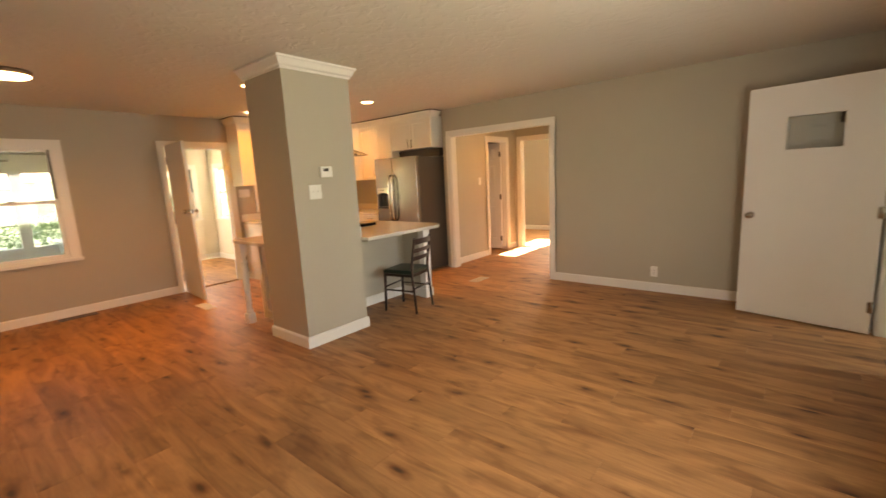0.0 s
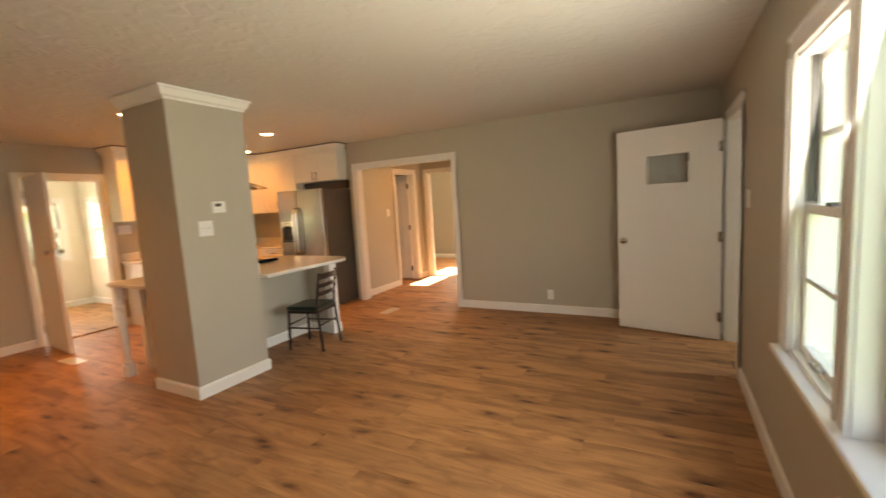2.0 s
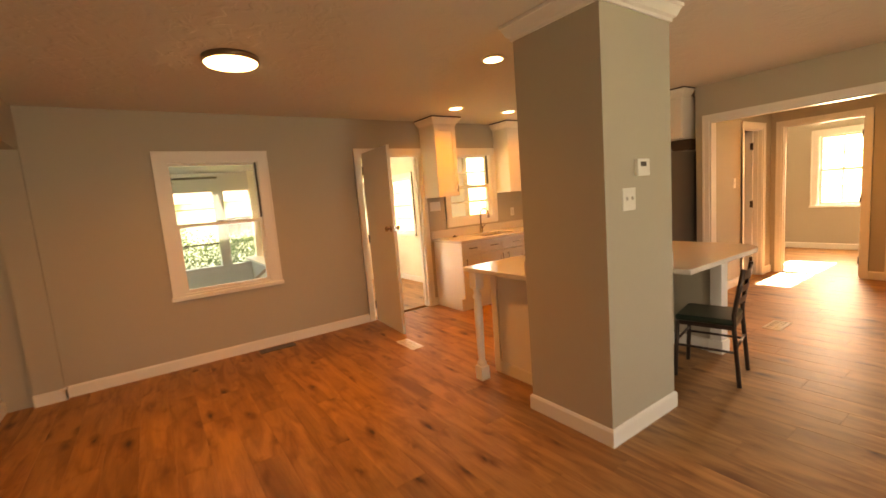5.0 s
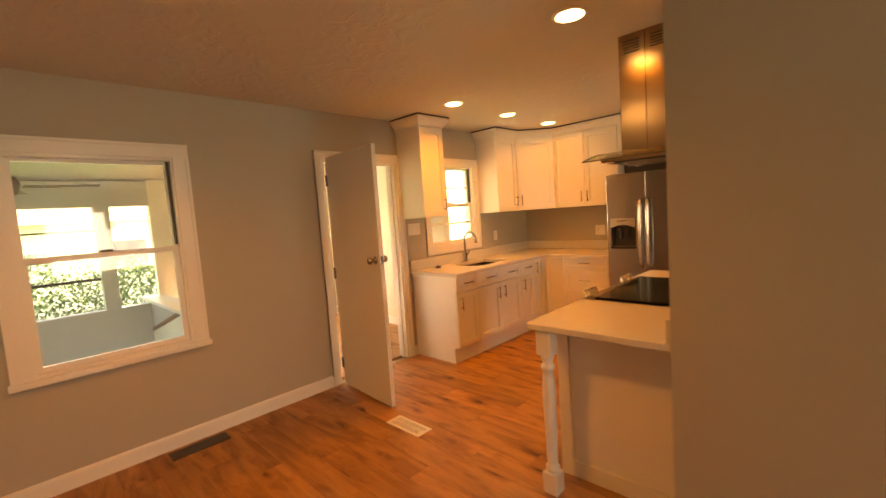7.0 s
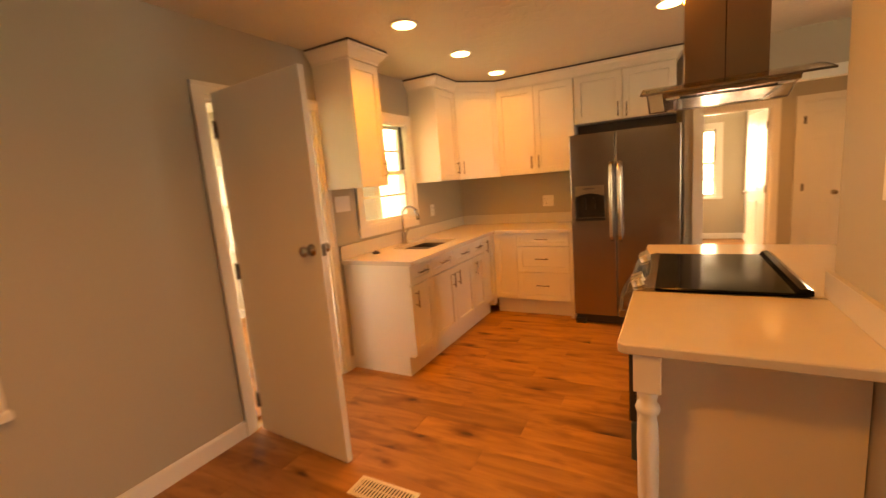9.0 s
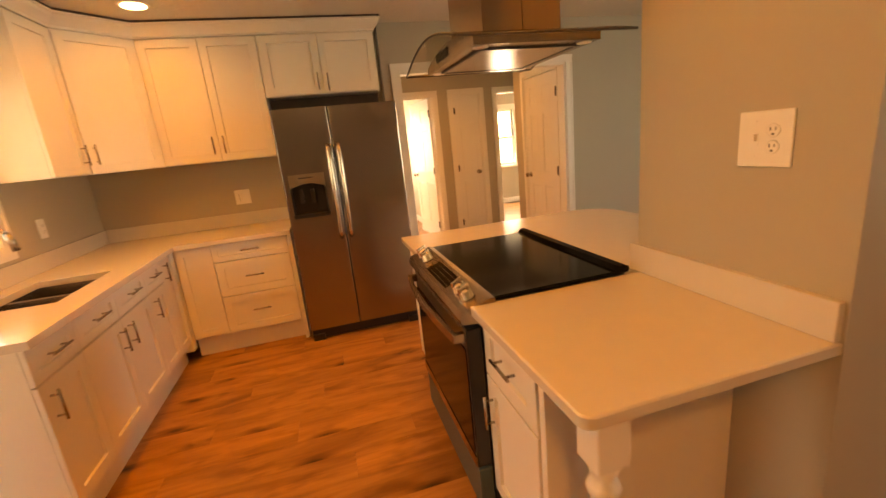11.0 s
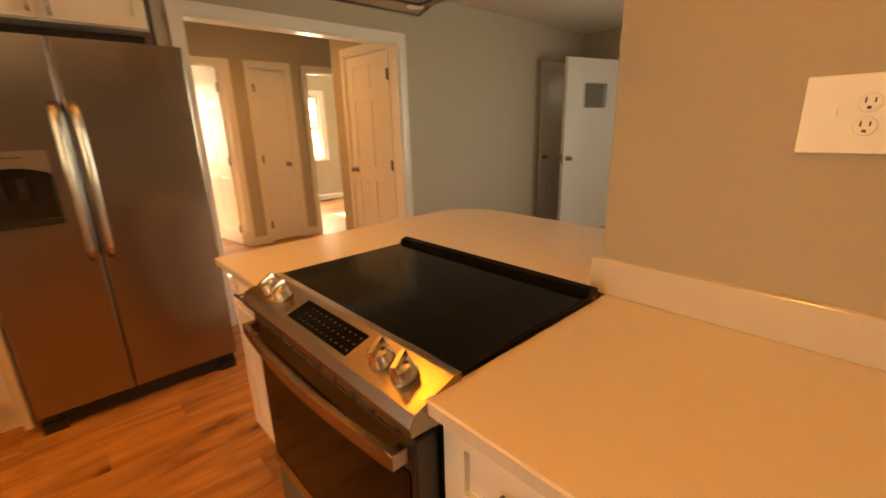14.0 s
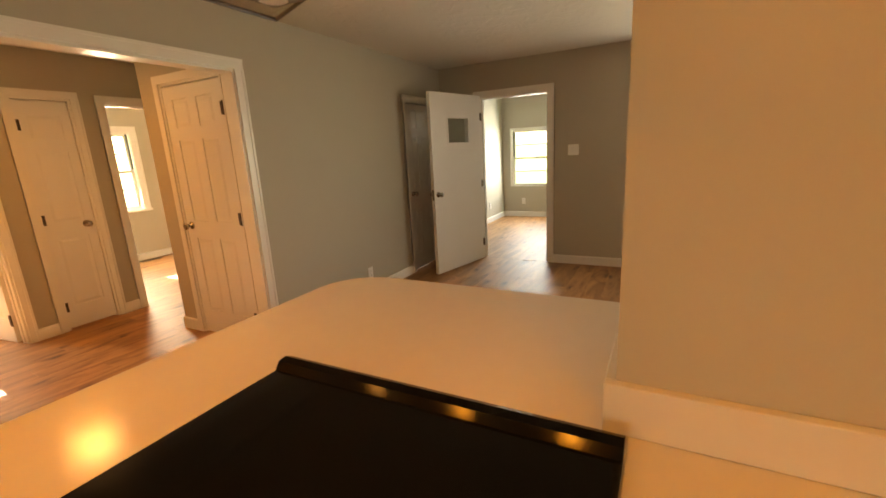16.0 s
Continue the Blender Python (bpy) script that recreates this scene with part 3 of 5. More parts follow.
# the glazed entrance door, open against the wall corner
fd = tagged(new("door_2"), "white flush entrance door with a small glazed light, open", "door", kind="structure")
fd.matrix_basis = pose(1.24, 4.864, 0.012, 0, 0, 166.6)
W2, H2, LX0, LX1, LZ0, LZ1 = 0.925, 2.045, 0.265, 0.635, 1.50, 1.775
bm = boxes((0, LX0, -0.022, 0.022, 0, H2), (LX1, W2, -0.022, 0.022, 0, H2), (LX0, LX1, -0.022, 0.022, 0, LZ0), (LX0, LX1, -0.022, 0.022, LZ1, H2))
part("leaf", bm, DOOR, fd)
bm = boxes((LX0 - 0.022, LX1 + 0.022, -0.027, 0.027, LZ0 - 0.022, LZ0), (LX0 - 0.022, LX1 + 0.022, -0.027, 0.027, LZ1, LZ1 + 0.022), (LX0 - 0.022, LX0, -0.027, 0.027, LZ0, LZ1), (LX1, LX1 + 0.022, -0.027, 0.027, LZ0, LZ1))
part("light_frame", bm, DOOR, fd)
part("pane", boxes((LX0, LX1, -0.004, 0.004, LZ0, LZ1)), GLASS, fd)
for s in (1, -1):
    knob(fd, (W2 - 0.065, s * 0.022, 0.93), "y", s)
part("latch_plate", boxes((W2 - 0.001, W2 + 0.0015, -0.014, 0.014, 0.87, 0.99)), NICKEL, fd)
hinges(fd, -0.006, 0.026, (0.22, 0.98, 1.80), NICKEL)

# ---- porch and what lies outside the west wall ----
PX = -8.6
setting("porch_wall_west", boxes((PX - 0.12, PX, -3.2, 1.5, -0.9, 0.66), (PX - 0.12, PX, -3.2, 1.6, 1.82, 2.1), (PX - 0.12, PX, 1.08, 1.22, 0.66, 1.82), (PX - 0.12, PX, 0.02, 0.10, 0.66, 1.82), (PX - 0.12, PX, -1.3, -1.2, 0.66, 1.82)), PORCH, "pale painted porch wall with open window bays", "wall")
setting("porch_wall_south", boxes((PX - 0.12, XW - 0.13, -3.3, -3.2, -0.9, 2.9)), PORCH, "pale painted end wall of the porch", "wall")
setting("porch_half_wall", boxes((PX - 0.12, XW - 0.13, 1.50, 1.60, -0.9, 0.70)), PORCH, "pale half wall beside the porch steps", "wall")
setting("porch_cap", boxes((PX - 0.12, XW - 0.5, 1.44, 1.66, 0.70, 0.735), bevel=0.004), TRIM, "white wooden cap on the porch half wall", "ledge")
setting("floor_porch", boxes((PX, XW - 0.13, -3.2, 1.5, -0.92, -0.9)), PORCH, "pale painted porch floor", "floor")
bm = bmesh.new()
prism(bm, [(PX - 0.5, 2.0), (XW - 0.13, 2.75), (XW - 0.13, 2.81), (PX - 0.5, 2.06)], "y", -3.3, 1.9)
setting("ceiling_porch", bm, PORCH, "pale sloping boarded porch ceiling", "ceiling")
setting("floor_back_room", boxes((-8.6, XW - 0.13, 1.60, 4.0, -0.03, -0.004)), FLOOR_FAR, "wood-look floor of the back entry room", "floor")
wall("wall_back_room_west", "x", -8.7, -8.6, 1.6, 4.0, [(2.62, 3.68, 0.85, 1.85)], material=CREAM, label="cream wall of the back entry room", category="wall")
wall("wall_back_room_north", "y", 4.0, 4.08, -8.7, XW - 0.13, [(-8.35, -7.55, 0.85, 1.85)], material=CREAM, label="cream wall of the back entry room", category="wall")
setting("ceiling_back_room", boxes((-8.7, XW - 0.13, 1.9, 4.08, H, H + 0.06)), CEIL, "cream ceiling of the back entry room", "ceiling")
baseboard("x", -8.6, 1, 1.6, 4.0)
baseboard("y", 4.0, -1, -8.6, XW - 0.13)
hung_window("window_7", "x", -8.6, 1, 0.1, 2.62, 3.68, 0.85, 1.85, "white window of the back entry room", casing_w=0.07, bars=(1, 1))
hung_window("window_8", "y", 4.0, -1, 0.08, -8.35, -7.55, 0.85, 1.85, "white side window of the back entry room", casing_w=0.07, bars=(1, 0))

# ---- ground and distance ----
setting("ground", boxes((-400, 400, -400, 400, -1.2, -0.95)), GRASS, "green mown lawn round the house", "ground")
setting("foundation", boxes((XW - 0.13, XE + 0.13, -1.45, 10.14, -0.95, -0.03), (XE + 0.13, 4.85, 3.2, 5.65, -0.95, -0.03), (-8.7, XW - 0.13, 1.6, 4.08, -0.95, -0.032)), PORCH, "pale concrete foundation under the house", "foundation")

# ---- kitchen ----
WORLD = set()


def thing_w(name, at, label, category, group=""):
    """A thing whose parts are given in room coordinates."""
    ob = thing(name, at, label, category, group)
    WORLD.add(ob.name)
    return ob


def wpart(name, bm, material, parent, label=""):
    ob = part(name, bm, material, parent, label)
    if parent.name in WORLD:
        ob.matrix_parent_inverse = parent.matrix_basis.inverted()
    return ob


def shaker(w, h, rail=0.055, th=0.019, dip=0.012):
    """A shaker front in the xz plane, facing -y, lower left corner at the origin."""
    bm = bmesh.new()
    def q(x, y, z):
        return bm.verts.new((x, y, z))
    e = 0.0015
    back = [q(x, th, z) for x, z in ((0, 0), (w, 0), (w, h), (0, h))]
    rim = [q(x, e, z) for x, z in ((0, 0), (w, 0), (w, h), (0, h))]
    front = [q(x, 0, z) for x, z in ((e, e), (w - e, e), (w - e, h - e), (e, h - e))]
    inner = [q(x, 0, z) for x, z in ((rail, rail), (w - rail, rail), (w - rail, h - rail), (rail, h - rail))]
    deep = [q(x, dip, z) for x, z in ((rail + 0.002, rail + 0.002), (w - rail - 0.002, rail + 0.002), (w - rail - 0.002, h - rail - 0.002), (rail + 0.002, h - rail - 0.002))]
    for a, b in ((back, rim), (rim, front), (front, inner), (inner, deep)):
        for i in range(4):
            bm.faces.new((a[i], a[(i + 1) % 4], b[(i + 1) % 4], b[i]))
    bm.faces.new(deep)
    bm.faces.new(back[::-1])
    return bm


def bar_pull(parent, at, length, upright):
    """A bar handle on two posts, standing off to -y, in its parent's frame."""
    x, y, z = at
    d = (0, 0, length / 2) if upright else (length / 2, 0, 0)
    bm = bmesh.new()
    tube(bm, [(x - d[0], y - 0.03, z - d[2]), (x + d[0], y - 0.03, z + d[2])], 0.0055)
    for s in (-0.68, 0.68):
        tube(bm, [(x + s * d[0], y, z + s * d[2]), (x + s * d[0], y - 0.03, z + s * d[2])], 0.0045, 8)
    return part("handle", bm, NICKEL, parent)


def cabinet(name, at, turn, w, d, z0, z1, fronts, label, group, toe=False, panel_rail=0.055):
    """A cabinet unit: front face along local x at y=0, body behind it. fronts: (kind, x0, x1, z0, z1, handle x, handle z, upright)."""
    c = thing(name, (at[0], at[1], 0), label, "cabinet", group, turn)
    body = boxes((0.001, w - 0.001, 0.0205, d, z0 + (0.155 if toe else 0), z1))
    if toe:
        bx(body, 0.001, w - 0.001, 0.07, d, 0.0, 0.1545)
    part("body", body, CAB, c)
    for kind, x0, x1, a, b, hx, hz, up in fronts:
        f = part(kind, shaker(x1 - x0 - 0.004, b - a - 0.004, min(panel_rail, (b - a) * 0.28)), CAB, c)
        f.location = (x0 + 0.002, 0, a + 0.002)
        if hx is not None:
            bar_pull(f, (hx - x0, 0, hz - a), 0.13, up)
    return c


BASEG, WALLG = "kitchen base cabinets", "kitchen wall cabinets"
TOP = 0.866
# sink run, facing +x: local x runs along +y
FX = -5.305
cabinet("base_cabinet", (FX, 3.31), 90, 0.32, 0.62, 0, TOP, [("drawer", 0.0, 0.32, 0.71, 0.862, 0.16, 0.79, False), ("door", 0, 0.32, 0.165, 0.705, 0.05, 0.60, True)], "white shaker base cabinet with a drawer over a door", BASEG, True)
cabinet("sink_cabinet", (FX, 3.63), 90, 0.77, 0.62, 0, TOP - 0.20, [("drawer_front", 0, 0.385, 0.71, 0.862, 0.19, 0.79, False), ("drawer_front", 0.385, 0.77, 0.71, 0.862, 0.58, 0.79, False),
        ("door", 0, 0.385, 0.165, 0.705, 0.335, 0.60, True), ("door", 0.385, 0.77, 0.165, 0.705, 0.435, 0.60, True)], "white shaker sink cabinet with two doors under the window", BASEG, True)
cabinet("base_cabinet", (FX, 4.40), 90, 0.28, 0.62, 0, TOP, [("drawer", 0.0, 0.28, 0.71, 0.862, 0.14, 0.79, False), ("door", 0, 0.28, 0.165, 0.705, 0.05, 0.60, True)], "narrow white shaker base cabinet beside the sink", BASEG, True)
cabinet("corner_cabinet", (FX, 4.68), 90, 0.25, 0.62, 0, TOP, [("door", 0, 0.24, 0.165, 0.862, 0.05, 0.76, True)], "white shaker corner cabinet with a folding door", BASEG, True)
cabinet("corner_cabinet", (-5.30, 4.93), 0, 0.255, 0.60, 0, TOP, [("door", 0.01, 0.255, 0.165, 0.862, None, 0, True)], "white shaker corner cabinet door facing the room", BASEG, True)
cabinet("drawer_cabinet", (-5.045, 4.93), 0, 0.535, 0.60, 0, TOP, [("drawer", 0, 0.535, 0.73, 0.862, 0.265, 0.80, False), ("drawer", 0, 0.535, 0.46, 0.727, 0.265, 0.60, False), ("drawer", 0, 0.535, 0.165, 0.457, 0.265, 0.325, False)],
        "white shaker cabinet with three drawers beside the refrigerator", BASEG, True)
# wall units
UZ0, UZ1 = 1.450, 2.36
cabinet("wall_cabinet", (-5.58, 3.228), 90, 0.325, 0.346, UZ0, UZ1, [("door", 0, 0.325, UZ0 + 0.003, 2.33, 0.285, UZ0 + 0.12, True)], "narrow white shaker wall cabinet beside the window", WALLG)
cabinet("wall_cabinet", (-5.62, 4.493), 90, 0.407, 0.306, UZ0, UZ1, [("door", 0, 0.407, UZ0 + 0.003, 2.33, 0.365, UZ0 + 0.12, True)], "narrow white shaker wall cabinet between the window and the corner", WALLG)
cabinet("wall_cabinet", (-5.285, 5.235), 0, 0.795, 0.31, UZ0, UZ1, [("door", 0, 0.3975, UZ0 + 0.003, 2.33, 0.36, UZ0 + 0.12, True), ("door", 0.3975, 0.795, UZ0 + 0.003, 2.33, 0.435, UZ0 + 0.12, True)],
        "white shaker wall cabinet with two doors", WALLG)
cabinet("wall_cabinet", (-4.488, 5.225), 0, 0.885, 0.32, 1.89, UZ1, [("door", 0.015, 0.4425, 1.895, 2.33, 0.405, 1.98, True), ("door", 0.4425, 0.88, 1.895, 2.33, 0.48, 1.97, True)],
        "low white shaker cabinet above the refrigerator", WALLG)
diag = thing_w("corner_wall_cabinet", (-5.62, 4.90, 0), "white shaker corner wall cabinet with a diagonal door", "cabinet", WALLG)
bm = bmesh.new()
prism(bm, [(-5.928, 4.902), (-5.634, 4.902), (-5.287, 5.249), (-5.287, 5.548), (-5.928, 5.548)], "z", UZ0, UZ1)
wpart("body", bm, CAB, diag)
f = part("door", shaker(0.462, 2.33 - UZ0 - 0.004), CAB, diag)
f.location = (-5.6145 - diag.location.x, 4.9065 - diag.location.y, UZ0 + 0.003)
f.rotation_euler = (0, 0, radians(45))
bar_pull(f, (0.045, 0, 0.12), 0.13, True)


def sweep(path, profile):
    """A moulding along a plan path, standing off to its right; profile of (outward, z)."""
    bm = bmesh.new()
    pts = [Vector(p) for p in path]
    rows = []
    for i, p in enumerate(pts):
        nrm = []
        for a, b in ((i - 1, i), (i, i + 1)):
            if 0 <= a and b < len(pts):
                d = (pts[b] - pts[a]).normalized()
                nrm.append(Vector((d.y, -d.x)))
        m = sum(nrm, Vector((0, 0)))
        m = m / m.dot(nrm[0])
        rows.append([bm.verts.new((p.x + m.x * o, p.y + m.y * o, z)) for o, z in profile])
    n = len(profile)
    for a, b in zip(rows, rows[1:]):
        for k in range(n):
            bm.faces.new((a[k], a[(k + 1) % n], b[(k + 1) % n], b[k]))
    bm.faces.new(rows[0])
    bm.faces.new(rows[-1][::-1])
    return bm


CAB_CROWN = [(-0.01, 2.335), (0.006, 2.335), (0.008, 2.350), (0.022, 2.366), (0.045, 2.392), (0.052, 2.408), (0.062, 2.412), (0.062, 2.424), (-0.01, 2.424)]
# Dark brown strip drawn as the shadow in the gap over the crown.
GAP = [(0.0, 2.4245), (0.058, 2.4245), (0.058, 2.4395), (0.0, 2.4395)]
for pts in ([(-5.925, 3.228), (-5.58, 3.228), (-5.58, 3.553), (-5.925, 3.553)], [(-5.925, 4.493), (-5.62, 4.493), (-5.62, 4.90), (-5.285, 5.235), (-4.488, 5.230), (-3.603, 5.225), (-3.603, 5.41)]):
    setting("cabinet_crown", sweep(pts, CAB_CROWN), CAB, "white crown moulding on top of the wall cabinets", "moulding")
    setting("crown_gap_shade", sweep(pts, GAP), BROWN, "dark shadow strip between cabinet crown and ceiling", "trim")

# worktops
def slab(bm, outline, z0, z1, e=0.004):
    """A slab with a small chamfer at its top and bottom edge; outline counter-clockwise."""
    n = len(outline)

    def inset(d):
        out = []
        for i in range(n):
            p, a, b = Vector(outline[i]), Vector(outline[i - 1]), Vector(outline[(i + 1) % n])
            n1, n2 = (p - a).normalized(), (b - p).normalized()
            m1, m2 = Vector((-n1.y, n1.x)), Vector((-n2.y, n2.x))
            m = m1 + m2
            out.append(p + m * (d / max(0.2, m.dot(m1))))
        return out
    rows = [[bm.verts.new((*p, z)) for p in inset(d)] for d, z in ((e, z0), (0, z0 + e), (0, z1 - e), (e, z1))]
    for a, b in zip(rows, rows[1:]):
        for k in range(n):
            bm.faces.new((a[k], a[(k + 1) % n], b[(k + 1) % n], b[k]))
    bm.faces.new(rows[0][::-1])
    bm.faces.new(rows[-1])
    return bm


CT0, CT1 = 0.867, 0.900
ct = thing_w("worktop", (-5.6, 4.2, CT0), "white quartz worktop round the kitchen corner", "worktop")
SX0, SX1, SY0, SY1 = -5.79, -5.43, 3.80, 4.35
wpart("slab", boxes((-5.925, -5.268, 3.285, SY0, CT0, CT1), (-5.925, SX0, SY0, SY1, CT0, CT1), (SX1, -5.268, SY0, SY1, CT0, CT1), (-5.925, -5.268, SY1, 4.90, CT0, CT1), (-5.925, -4.475, 4.90, 5.545, CT0, CT1)), QUARTZ, ct)
wpart("backsplash", boxes((-5.927, -5.907, 3.285, 5.525, CT1 + 0.0005, 1.008), (-5.927, -4.50, 5.527, 5.547, CT1 + 0.0005, 1.008), bevel=0.002), QUARTZ, ct, "low white quartz upstand")

sink = thing_w("sink", (-5.61, 4.075, 0.70), "stainless steel double-bowl undermount sink", "sink")
bm = bmesh.new()
mid = (SY0 + SY1) / 2
for y0, y1 in ((SY0, mid - 0.012), (mid + 0.012, SY1)):
    lo = [(SX0 + 0.02, y0 + 0.02), (SX1 - 0.02, y0 + 0.02), (SX1 - 0.02, y1 - 0.02), (SX0 + 0.02, y1 - 0.02)]
    hi = [(SX0, y0), (SX1, y0), (SX1, y1), (SX0, y1)]
    a = [bm.verts.new((*p, 0.70)) for p in lo]
    b = [bm.verts.new((*p, 0.866)) for p in hi]
    for k in range(4):
        bm.faces.new((a[k], a[(k + 1) % 4], b[(k + 1) % 4], b[k]))
    bm.faces.new(a)
bx(bm, SX0, SX1, mid - 0.012, mid + 0.012, 0.85, 0.866)
wpart("bowl", bm, STEEL, sink)
for y in ((SY0 + mid) / 2, (SY1 + mid) / 2):
    bm = bmesh.new()
    lathe(bm, [(0.04, 0.701), (0.04, 0.704), (0.03, 0.705), (0.028, 0.702)], ((SX0 + SX1) / 2, y, 0))
    wpart("drain", bm, NICKEL, sink)

faucet = thing_w("faucet", (-5.855, 4.10, CT1), "brushed nickel pull-down kitchen faucet with a high arc", "faucet")
bm = bmesh.new()
lathe(bm, [(0.032, CT1), (0.032, CT1 + 0.006), (0.024, CT1 + 0.012), (0.022, CT1 + 0.09), (0.016, CT1 + 0.11), (0.012, CT1 + 0.12)], (-5.855, 4.10, 0))
wpart("base", bm, NICKEL, faucet)
arc = [(-5.855, 4.10, CT1 + 0.10), (-5.855, 4.10, CT1 + 0.22)] + [(-5.855 + 0.085 - 0.085 * math.cos(a), 4.10, CT1 + 0.26 + 0.085 * math.sin(a)) for a in [math.pi * k / 10 for k in range(0, 9)]]
wpart("spout", tube(bmesh.new(), arc, 0.011, 12), NICKEL, faucet)
e = Vector(arc[-1])
bm = bmesh.new()
tube(bm, [e, e + Vector((0.012, 0, -0.04)), e + Vector((0.022, 0, -0.09))], 0.017, 14)
wpart("spray_head", bm, NICKEL, faucet)
wpart("lever", tube(bmesh.new(), [(-5.855, 4.12, CT1 + 0.06), (-5.87, 4.155, CT1 + 0.075), (-5.855, 4.18, CT1 + 0.12)], 0.007), NICKEL, faucet)
bm = bmesh.new()
lathe(bm, [(0.03, CT1), (0.032, CT1 + 0.008), (0.026, CT1 + 0.016), (0.01, CT1 + 0.018), (0.009, CT1 + 0.028)], (-5.80, 3.58, 0))
tagged(part("sink_stopper", bm, BROWN), "dark round sink stopper lying on the worktop", "stopper")

# refrigerator
RX0, RX1, RY, RS = -4.452, -3.568, 4.80, -4.066
fr = thing_w("refrigerator", (-4.01, 5.15, 0), "side-by-side stainless steel refrigerator with a water dispenser", "refrigerator")
wpart("body", boxes((RX0 + 0.005, RX1 - 0.005, RY + 0.075, 5.53, 0.02, 1.745), bevel=0.006), DARKGREY, fr, "dark grey painted cabinet")
wpart("grille", boxes((RX0 + 0.01, RX1 - 0.01, RY + 0.045, RY + 0.08, 0.012, 0.095), (RX0 + 0.01, RX0 + 0.10, RY + 0.02, RY + 0.05, 0.0, 0.05), (RX1 - 0.10, RX1 - 0.01, RY + 0.02, RY + 0.05, 0.0, 0.05)), BLACK, fr, "black base grille")
for x in (RX0 + 0.01, RX1 - 0.09):
    wpart("hinge_cover", boxes((x, x + 0.08, RY + 0.08, RY + 0.18, 1.745, 1.765), bevel=0.006), BLACK, fr)


def fridge_door(x0, x1, hole=None):
    """A door with softly rounded front corners, with an optional recess."""
    bm = bmesh.new()
    z0, z1, y1 = 0.10, 1.755, RY + 0.066
    prof = [(x0, y1), (x0, RY + 0.008), (x0 + 0.0025, RY + 0.0025), (x0 + 0.008, RY)]
    if hole:
        prof += [(hole[0], RY), (hole[1], RY)]
    prof += [(x1 - 0.008, RY), (x1 - 0.0025, RY + 0.0025), (x1, RY + 0.008), (x1, y1)]
    zs = [z0, z1] if not hole else [z0, hole[2], hole[3], z1]
    grid = [[bm.verts.new((x, y, z)) for x, y in prof] for z in zs]
    for r in range(len(zs) - 1):
        for k in range(len(prof) - 1):
            if hole and r == 1 and k == 4:
                continue
            bm.faces.new((grid[r][k], grid[r][k + 1], grid[r + 1][k + 1], grid[r + 1][k]))
        bm.faces.new((grid[r][-1], grid[r][0], grid[r + 1][0], grid[r + 1][-1]))
    bm.faces.new(grid[0][::-1])
    bm.faces.new(grid[-1])
    return bm


HOLE = (RX0 + 0.042, RX0 + 0.292, 1.0, 1.292)
ld = wpart("door", fridge_door(RX0, RS - 0.0025, HOLE), STEEL, fr)
rd = wpart("door", fridge_door(RS + 0.0025, RX1), STEEL, fr)
wpart("gasket", boxes((RS - 0.02, RS + 0.02, RY + 0.0665, RY + 0.0745, 0.11, 1.74)), BLACK, fr, "black rubber door gasket")
bm = bmesh.new()
x0, x1, z0, z1 = HOLE
a = [bm.verts.new(p) for p in ((x0, RY, z0), (x1, RY, z0), (x1, RY, z1), (x0, RY, z1))]
b = [bm.verts.new(p) for p in ((x0 + 0.01, RY + 0.06, z0 + 0.02), (x1 - 0.01, RY + 0.06, z0 + 0.02), (x1 - 0.01, RY + 0.06, z1), (x0 + 0.01, RY + 0.06, z1))]
for k in range(4):
    bm.faces.new((a[k], a[(k + 1) % 4], b[(k + 1) % 4], b[k]))
bm.faces.new(b)
disp = part("dispenser", bm, BLACK, ld, "black dispenser recess")
bm = bmesh.new()
arcpts = [(x0 + (x1 - x0) * k / 10, 1.205 + 0.03 * math.sin(math.pi * k / 10)) for k in range(11)]
prism(bm, [(x0, z1 + 0.012), *arcpts, (x1, z1 + 0.012)], "y", RY - 0.012, RY + 0.004)
part("control_panel", bm, POLISHED, ld, "steel dispenser control panel")
part("drip_tray", boxes((x0 - 0.004, x1 + 0.004, RY - 0.010, RY + 0.05, z0 - 0.014, z0 + 0.012), bevel=0.003), BLACK, ld)
for u in (0.055, 0.135):
    part("paddle", boxes((x0 + u, x0 + u + 0.03, RY + 0.02, RY + 0.05, 1.09, 1.19), bevel=0.004), BLACK, ld)
part("badge", boxes((RX0 + 0.11, RX0 + 0.21, RY - 0.014, RY - 0.0115, 1.272, 1.280)), DARKGREY, ld)
for d, x in ((ld, RS - 0.036), (rd, RS + 0.036)):
    pts = [(x, RY - 0.006, 0.81), (x, RY - 0.045, 0.835)] + [(x, RY - 0.052 - 0.012 * math.sin(math.pi * k / 8), 0.86 + 0.58 * k / 8) for k in range(9)] + [(x, RY - 0.045, 1.465), (x, RY - 0.006, 1.49)]
    part("handle", tube(bmesh.new(), pts, 0.0165, 14), POLISHED, d, "curved steel bar handle")

# Dark board stands in for the shaded wall in the gap above the refrigerator.
setting("fridge_gap_shade", boxes((-4.48, -3.60, 5.40, 5.54, 1.765, 1.887)), BROWN, "dark brown board standing in for the shade above the refrigerator", "filler")
setting("fridge_side_filler", boxes((-4.509, -4.478, 4.935, 5.54, 0.0, TOP - 0.001)), CAB, "white filler strip between drawers and refrigerator", "filler")
setting("corner_filler", boxes((-5.37, -5.297, 4.87, 4.955, 0.10, TOP - 0.002)), CAB, "white filler in the inside corner of the base cabinets", "filler")

